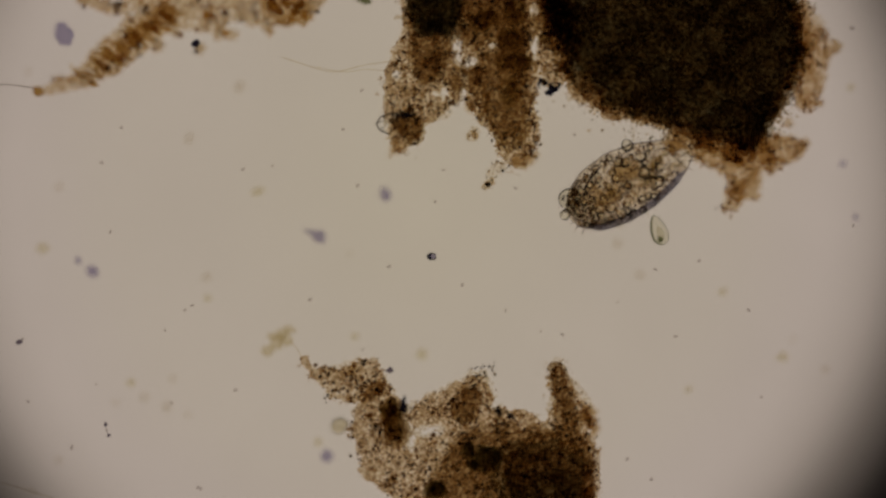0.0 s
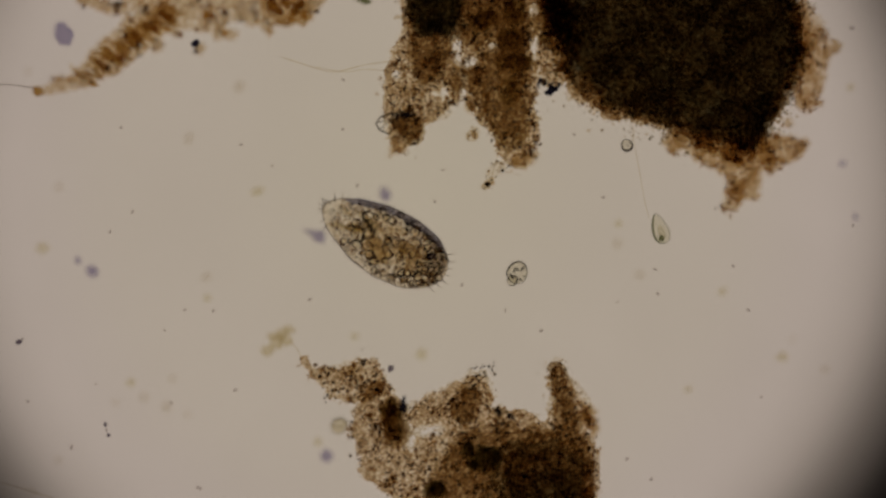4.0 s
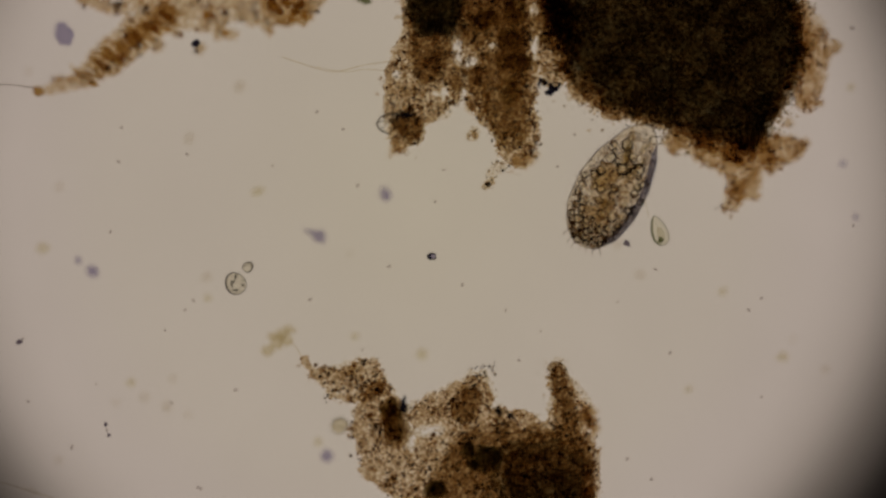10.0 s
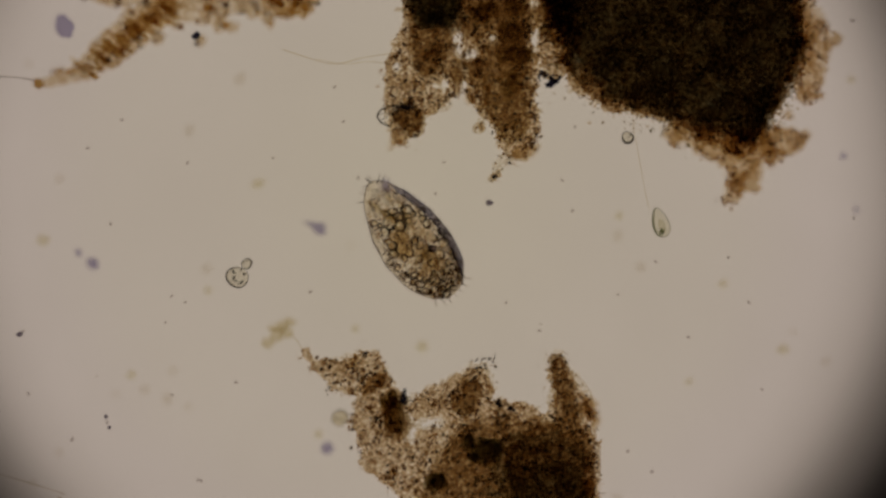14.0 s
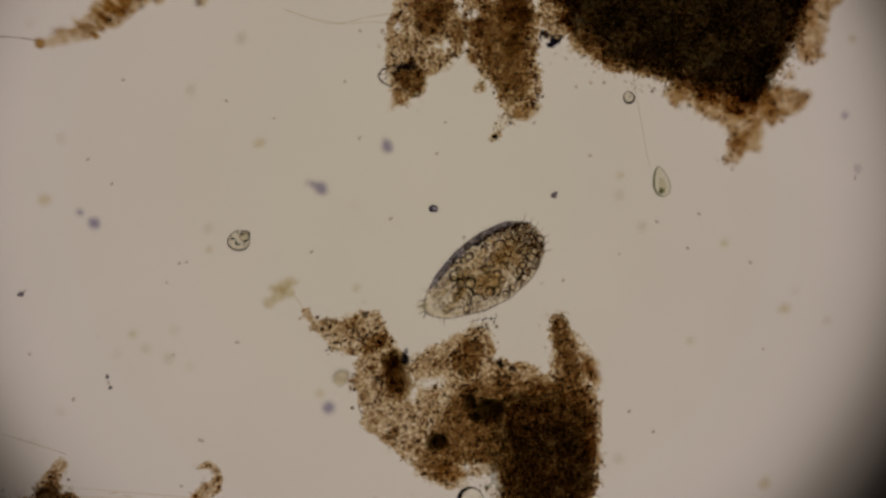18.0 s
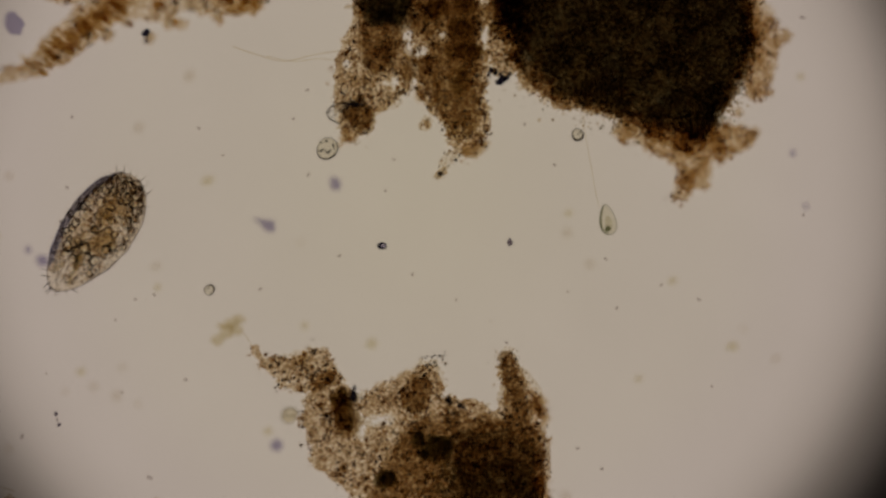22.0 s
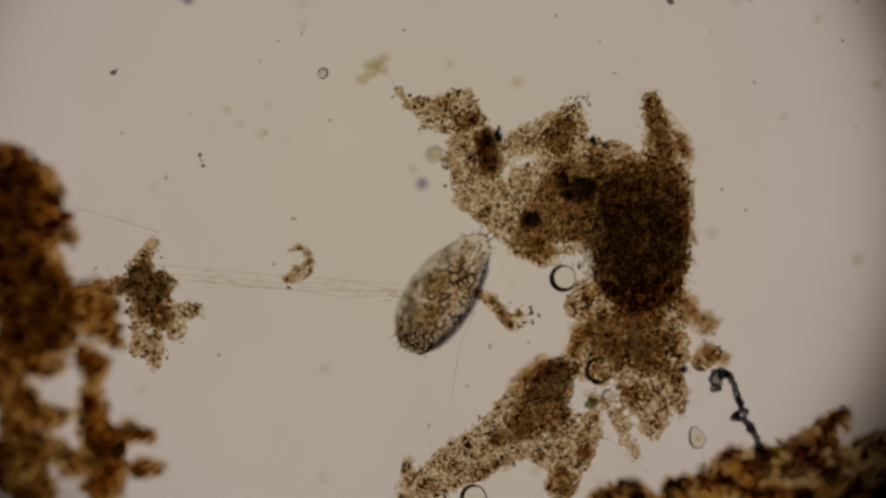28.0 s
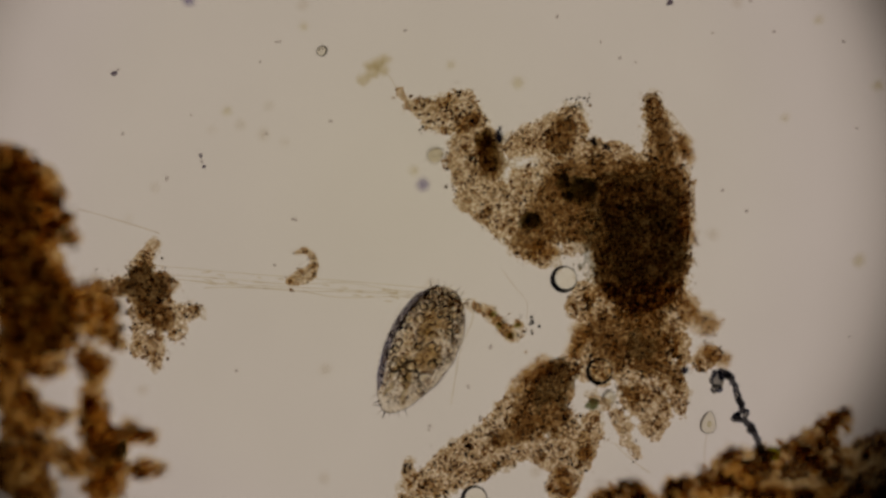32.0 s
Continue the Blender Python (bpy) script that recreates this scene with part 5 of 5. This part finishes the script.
# ---- what moves ----
SWIM = [
    (0, 1114, 321.8, 29.1, 0), (0.1, 1111.3, 325.2, 30.1, 0), (0.2, 1113.3, 317.2, 37.9, 0), (0.3, 1063.8, 343.5, 80, 0), (0.4, 1014.3, 369.9, 122.1, 0),
    (0.5, 988, 363.9, 134.3, 0), (0.6, 1042.6, 426.5, 193.6, 0), (0.8, 951.7, 539.7, 221.1, 0), (1, 972, 574.1, 241.6, 0), (1.2, 951.7, 620.4, 237.9, 0),
    (1.4, 949.6, 624.4, 256.2, 0), (1.5, 939.5, 602.1, 288.8, 0), (1.6, 935.4, 588, 307.1, 0), (1.8, 1044.5, 541.6, 360, 0), (2, 1080.9, 525.6, 378.2, 0),
    (2.2, 1076.9, 507.3, 390.3, 0), (2.4, 1020.3, 442.5, 439.4, 0), (2.5, 996.1, 418.2, 458.7, 0), (2.6, 969.8, 402.1, 471.8, 0), (2.8, 919.4, 386.1, 495, 0),
    (3, 850.7, 411.5, 514.7, 0), (3.2, 701.2, 396.2, 515.5, 0), (3.4, 691.1, 383.9, 509.3, 0), (3.5, 689.1, 392, 511.4, 0), (5.5, 499.5, 539.5, 506.6, 0),
    (5.6, 434.9, 557.7, 532.3, 0), (5.8, 384.3, 556.6, 532.1, 0), (6, 346.5, 579, 544.6, 0), (6.2, 299.3, 599.1, 559.9, 0), (6.3, 362.8, 561.9, 599.3, 0),
    (6.4, 426.4, 527.6, 638.7, 0), (6.5, 472.7, 519.5, 683.5, 0), (6.6, 547.5, 557.9, 693, 0), (6.8, 652.5, 555.9, 698, 0), (7, 785.8, 576, 695.6, 0),
    (7.2, 864.6, 565.9, 701, 0), (7.4, 927.2, 553.8, 706.7, 0), (7.6, 939.3, 547.8, 709.8, 0), (7.8, 929.2, 537.7, 731.3, 0), (8, 979.7, 438.6, 757.8, 0),
    (8.2, 1068.6, 386.1, 744.6, 0), (8.4, 1094.8, 364.9, 743.3, 0), (8.6, 1090.8, 363.9, 746.6, 0), (8.8, 1090.8, 363.8, 750.7, 0), (9, 1103.2, 352.5, 745.2, 0),
    (9.2, 1109.1, 349.5, 752.9, 0), (9.4, 1115.2, 347.5, 751.6, 0), (9.6, 1113.2, 345.5, 756.7, 0), (9.8, 1093, 341.6, 767.7, 0), (10, 1086.8, 327.5, 780, 0),
    (10.2, 1008.1, 331.6, 834.8, 0), (10.4, 1004.1, 277, 824.7, 0), (10.6, 992.1, 254.8, 827.5, 0), (10.8, 986, 376, 876.8, 0), (11, 897.1, 412.3, 906.7, 0),
    (11.2, 880.9, 414.3, 911.3, 0), (11.4, 876.9, 412.3, 908.5, 0), (11.8, 844.7, 411.5, 910.4, 0), (12, 854.9, 427.8, 922, 0), (12.2, 850.7, 463, 934.5, 0),
    (12.4, 828.4, 490.2, 937.6, 0), (12.8, 775.4, 535.4, 939.1, 0), (13, 769.2, 568.8, 957.7, 0), (13.2, 769.2, 589.8, 964.3, 0), (13.4, 773.5, 601.9, 967.2, 0),
    (13.5, 769.5, 618.1, 969.9, 0), (13.6, 801.7, 511.7, 996.9, 0), (13.7, 788.5, 439.7, 1058.5, 0), (13.8, 775.3, 367.7, 1120, 0), (13.9, 750, 403.8, 1163.6, 0),
    (14, 726.6, 436.9, 1207.2, 0), (14.1, 705.4, 473.2, 1249.6, 0), (14.2, 684.1, 508.6, 1291.9, 0), (14.4, 694.3, 532.9, 1312.9, 0), (14.5, 700.3, 557.1, 1323.9, 0),
    (16.5, 818.9, 569.4, 1316.3, 0), (16.6, 871.3, 492, 1386.3, 0), (16.8, 998.1, 502.8, 1429.8, 0), (17, 972.1, 478.6, 1471.6, 0), (17.2, 978, 369.9, 1500.5, 0),
    (17.3, 978.2, 360.6, 1510.3, 0), (17.4, 974.4, 333.1, 1517.9, 0), (17.5, 982.7, 323.8, 1514.3, 0), (17.6, 972.6, 492.9, 1567.4, 0), (17.8, 863.6, 547.3, 1639.9, 0),
    (18, 852.6, 567.3, 1655, 0), (18.1, 918.2, 541, 1698.1, 0), (18.2, 984.9, 514.6, 1741.3, 0), (18.4, 1027.4, 575.1, 1740.5, 0), (18.6, 1059.7, 563, 1767.1, 0),
    (18.8, 1160.7, 516.5, 1800, 0), (19, 1057.9, 544.1, 1869.1, 0), (19.2, 968.8, 402.2, 1916.1, 0), (19.3, 949.4, 402.2, 1931.1, 0), (19.4, 913.4, 415.7, 1942, 0),
    (19.5, 875.3, 419.2, 1953.4, 0), (19.6, 783.7, 407.1, 1953.4, 0), (19.8, 631.6, 379.2, 1947.8, 0), (20, 613.8, 385.9, 1956.3, 0), (20.2, 579.4, 460.5, 2008.6, 0),
    (20.4, 706.6, 335.1, 2063.1, 0), (20.5, 709.6, 335.1, 2085.5, 0), (20.6, 713.9, 304.6, 2114.3, 0), (20.8, 585, 237.7, 2161, 0), (20.9, 556.9, 202.7, 2202.4, 0),
    (21, 528.8, 167.8, 2243.8, 0), (21.1, 451.2, 196.2, 2288.1, 0), (21.2, 373.7, 224.7, 2332.4, 0), (21.4, 307.4, 230.1, 2332.3, 0), (21.6, 275.4, 236.5, 2335.3, 0),
    (21.8, 291.7, 292.2, 2375.2, 0), (22, 255.5, 432.7, 2393.3, 0), (22.2, 207.1, 581.7, 2402.2, 0), (22.4, 235.5, 645.8, 2425.1, 0), (22.6, 255.9, 745.4, 2434.9, 0),
    (22.8, 304.7, 806, 2455.6, 0), (23, 346.3, 820.6, 2465.9, 0), (23.2, 469.5, 841.5, 2481.5, 0), (23.4, 545, 872.5, 2480.2, 0), (23.5, 589, 891.1, 2482, 0),
    (23.6, 519, 848.1, 2508.7, 0), (23.8, 458.5, 774.5, 2577.1, 0), (24, 428.3, 692.4, 2604.3, 0), (24.2, 387.9, 647, 2631.6, 0), (24.3, 430.3, 710.7, 2685.1, 0),
    (24.4, 468.7, 778.3, 2738.5, 0), (24.5, 470.7, 824.8, 2762.6, 0), (26.5, 492.2, 1028.3, 2773.5, 0), (26.6, 483.9, 1045.7, 2773.2, 0), (26.7, 503.8, 1024.7, 2800.3, 0),
    (26.8, 511.5, 984.5, 2832.3, 0), (26.9, 529.4, 998.9, 2853, 0), (27, 580, 1012.2, 2848.9, 0), (27.1, 601.6, 1037.7, 2843.3, 0), (27.2, 617.4, 1073.8, 2820.6, 0),
    (27.3, 633.3, 1084.7, 2821.7, 0), (27.4, 642.3, 1094.2, 2819, 0), (27.5, 649.2, 1073.5, 2829, 0), (27.6, 657.3, 1027.3, 2857.7, 0), (27.7, 610.9, 1017.5, 2870.4, 0),
    (27.8, 596.7, 997.6, 2899.7, 0), (27.9, 596.7, 1008, 2902, 10), (28, 620, 993.9, 2935.6, 15), (28.1, 634.5, 943.6, 2952.2, 30), (28.2, 615.7, 885, 2978.4, 50),
    (28.3, 603, 864.8, 2989.8, 62), (28.4, 612.5, 844.6, 3002.9, 68), (28.5, 634.1, 889, 3012, 62), (28.6, 660.9, 921.1, 3015.7, 50), (28.7, 643.3, 937, 3050.9, 30),
    (28.8, 629.7, 946.8, 3108.5, 20), (29, 642.9, 964.4, 3118.5, 12), (29.2, 620.8, 982.5, 3112.9, 10), (29.6, 608.8, 988.5, 3107.7, 8), (30, 602.7, 1000.7, 3107, 8),
    (30.5, 583.6, 1022.9, 3103.6, 7), (31, 578.5, 1049.5, 3110.9, 6), (31.5, 587.9, 1055.2, 3122.2, 6), (32, 572.6, 1096.3, 3122, 6),
]
BIG_WAY = [(0, 1008, 352), (0.2, 1020, 350), (0.4, 1075, 480), (0.6, 1160, 420), (0.8, 1062, 450), (1, 1032, 470), (1.2, 1022, 541), (1.4, 994, 517), (1.6, 970, 493), (1.8, 941, 485), (2, 945, 505), (2.2, 950, 501),
           (2.4, 962, 533), (2.6, 986, 533), (2.8, 990, 513), (3, 990, 493), (3.2, 950, 469), (3.5, 950, 481), (5.6, 481, 485), (5.8, 432, 481), (6, 432, 488), (6.2, 412, 493), (6.6, 388, 493), (6.8, 416, 501),
           (9, 417, 502), (13, 419, 504), (17, 420, 508), (19.2, 419, 512), (19.6, 410, 512), (20, 413, 513), (20.2, 450, 500), (20.4, 560, 400), (20.6, 640, 310), (21, 665, 280), (23, 669, 283), (32, 669, 283)]
SMALL_WAY = [(0, 1000, 380), (0.2, 1015, 376), (0.4, 1085, 500), (0.6, 1170, 440), (0.8, 1072, 470), (1, 1044, 490), (1.2, 1042, 561), (1.4, 1008, 537), (1.6, 990, 500), (1.8, 950, 465), (2, 955, 525), (2.4, 980, 545),
             (2.8, 1002, 530), (3.2, 968, 482), (3.5, 966, 494), (5.6, 500, 500), (6, 458, 506), (6.2, 440, 510), (6.6, 420, 470), (6.8, 436, 469), (9, 438, 471), (13, 437, 480), (17, 430, 492), (19, 428, 510),
             (20, 372, 512), (20.5, 415, 517), (21, 421, 526), (21.5, 440, 530), (22, 458, 532), (23, 457, 483), (24, 466, 513), (26.5, 404, 602), (28, 404, 607), (32, 401, 566)]
DRIFT = [(0, 690, 655), (7, 700, 640), (7.4, 812, 602), (8, 943, 553), (8.5, 1034, 461), (9, 1055, 457), (10, 1109, 431), (10.6, 1060, 380), (11, 1008, 360), (12, 998, 381), (12.5, 985, 395), (13, 891, 442), (13.5, 885, 448),
         (14, 865, 373), (16.5, 940, 410), (20, 992, 442), (24, 989, 454), (28, 1020, 480), (31, 1042, 500), (32, 1017, 480)]


def motions():
    walk(LAMP, [(t, pose(u / 1000 - LAMP_OFF[0], -v / 1000 + LAMP_OFF[1], -0.16)) for t, u, v in STAGE])
    walk(CILIATE, [(t, over(u, v, 0.0, turn, roll)) for t, u, v, turn, roll in SWIM])
    walk(BIG_CELL, [(t, over(u, v, 0.0, t * 9)) for t, u, v in BIG_WAY])
    walk(SMALL_CELL, [(t, over(u, v)) for t, u, v in SMALL_WAY])
    walk(DRIFTER, [(t, over(u, v, 0.0, 12 * t)) for t, u, v in DRIFT])
    walk(ARM, [(t, pose(u / 1000, v / 1000, 0)) for t, u, v in ((0, 0, 0), (12.5, 0, 0), (13, 22, 8), (13.4, 12, 4), (13.7, 0, 0), (14.1, 4, 0), (14.45, 16, -10), (15.5, 8, 0), (16.5, 0, 0), (32, 0, 0))])
    def drift(ob, pivot, rows):
        p = place(*pivot)
        walk(ob, [(t, Matrix.Translation(p + Vector((du, -dv, 0)) / 1000) @ pose(0, 0, 0, 0, 0, turn) @ Matrix.Translation(-p)) for t, du, dv, turn in rows])

    drift(CRUMB, (738, 1026), ((0, 0, 0, 0), (24.5, 0, 0, 0), (26.8, 5, 10, 0), (27.2, 7, 12, 2), (28, 0, 26, -8), (29, 0, 54, -12), (30, 0, 60, -12), (31, 0, 62, -10), (32, -1, 44, -4)))
    drift(BESIDE, (770, 1023), ((0, 0, 0, 0), (24.5, 0, 0, 0), (27.2, 5, 15, 0), (28, 3, 14, 6), (29, 0, 50, 0), (30, 0, 50, 0), (31, -2, 42, 0), (32, 2, 30, 0)))
    drift(CRESCENT, (378, 955), ((0, -10, -18, 0), (24.5, -10, -18, 0), (27.2, -12, -12, 0), (28, -12, -10, 0), (29, -5, 0, -6), (31, -5, -2, -6), (32, -6, -6, -4)))
    walk(STRING, [(t, pose(u / 1000, v / 1000, 0)) for t, u, v in ((0, 0, 0), (10.4, 0, 0), (10.9, 11, 0), (19, 9, 0), (23, 3, 0), (32, 3, 0))])
    walk(LOWER_CELL, [(0, over(1066, 1251, 0, 110)), (27, over(1064, 1252, 0, 110)), (28, over(1066, 1251, 0, 110)), (30, over(1078, 1238, 0, 98)), (32, over(1086, 1223, 0, 82))])
    walk(GREEN_CELL, [(t, over(1166 + 3 * math.sin(1.9 * t), 407 + 2 * math.sin(2.7 * t), 0, 105 + 5 * math.sin(1.9 * t + 1))) for t in np.arange(0, 32.1, 0.8)])
    for k, (ob, u, v, du, dv) in enumerate(SWIMMERS):
        walk(ob, [(t, over(u + du * math.sin(0.31 * t + k) - du * math.sin(k), v + dv * math.sin(0.43 * t + 2 * k) - dv * math.sin(2 * k), 0, 50 * math.sin(0.5 * t + k))) for t in range(0, 33)])
    for k, (ob, x, y, turn) in enumerate(CIRRI):
        size = ob.scale.copy()
        walk(ob, [(t, pose(x / 1000, y / 1000, 0.0, 0, 0, turn + 26 * math.sin(7.3 * t + 1.7 * k))) for t in np.arange(0, 32.05, 0.2)])
        ob.scale = size


# the lamp's axis lies a little off the middle of the view
LAMP_OFF = (0.042, 0.113)
motions()
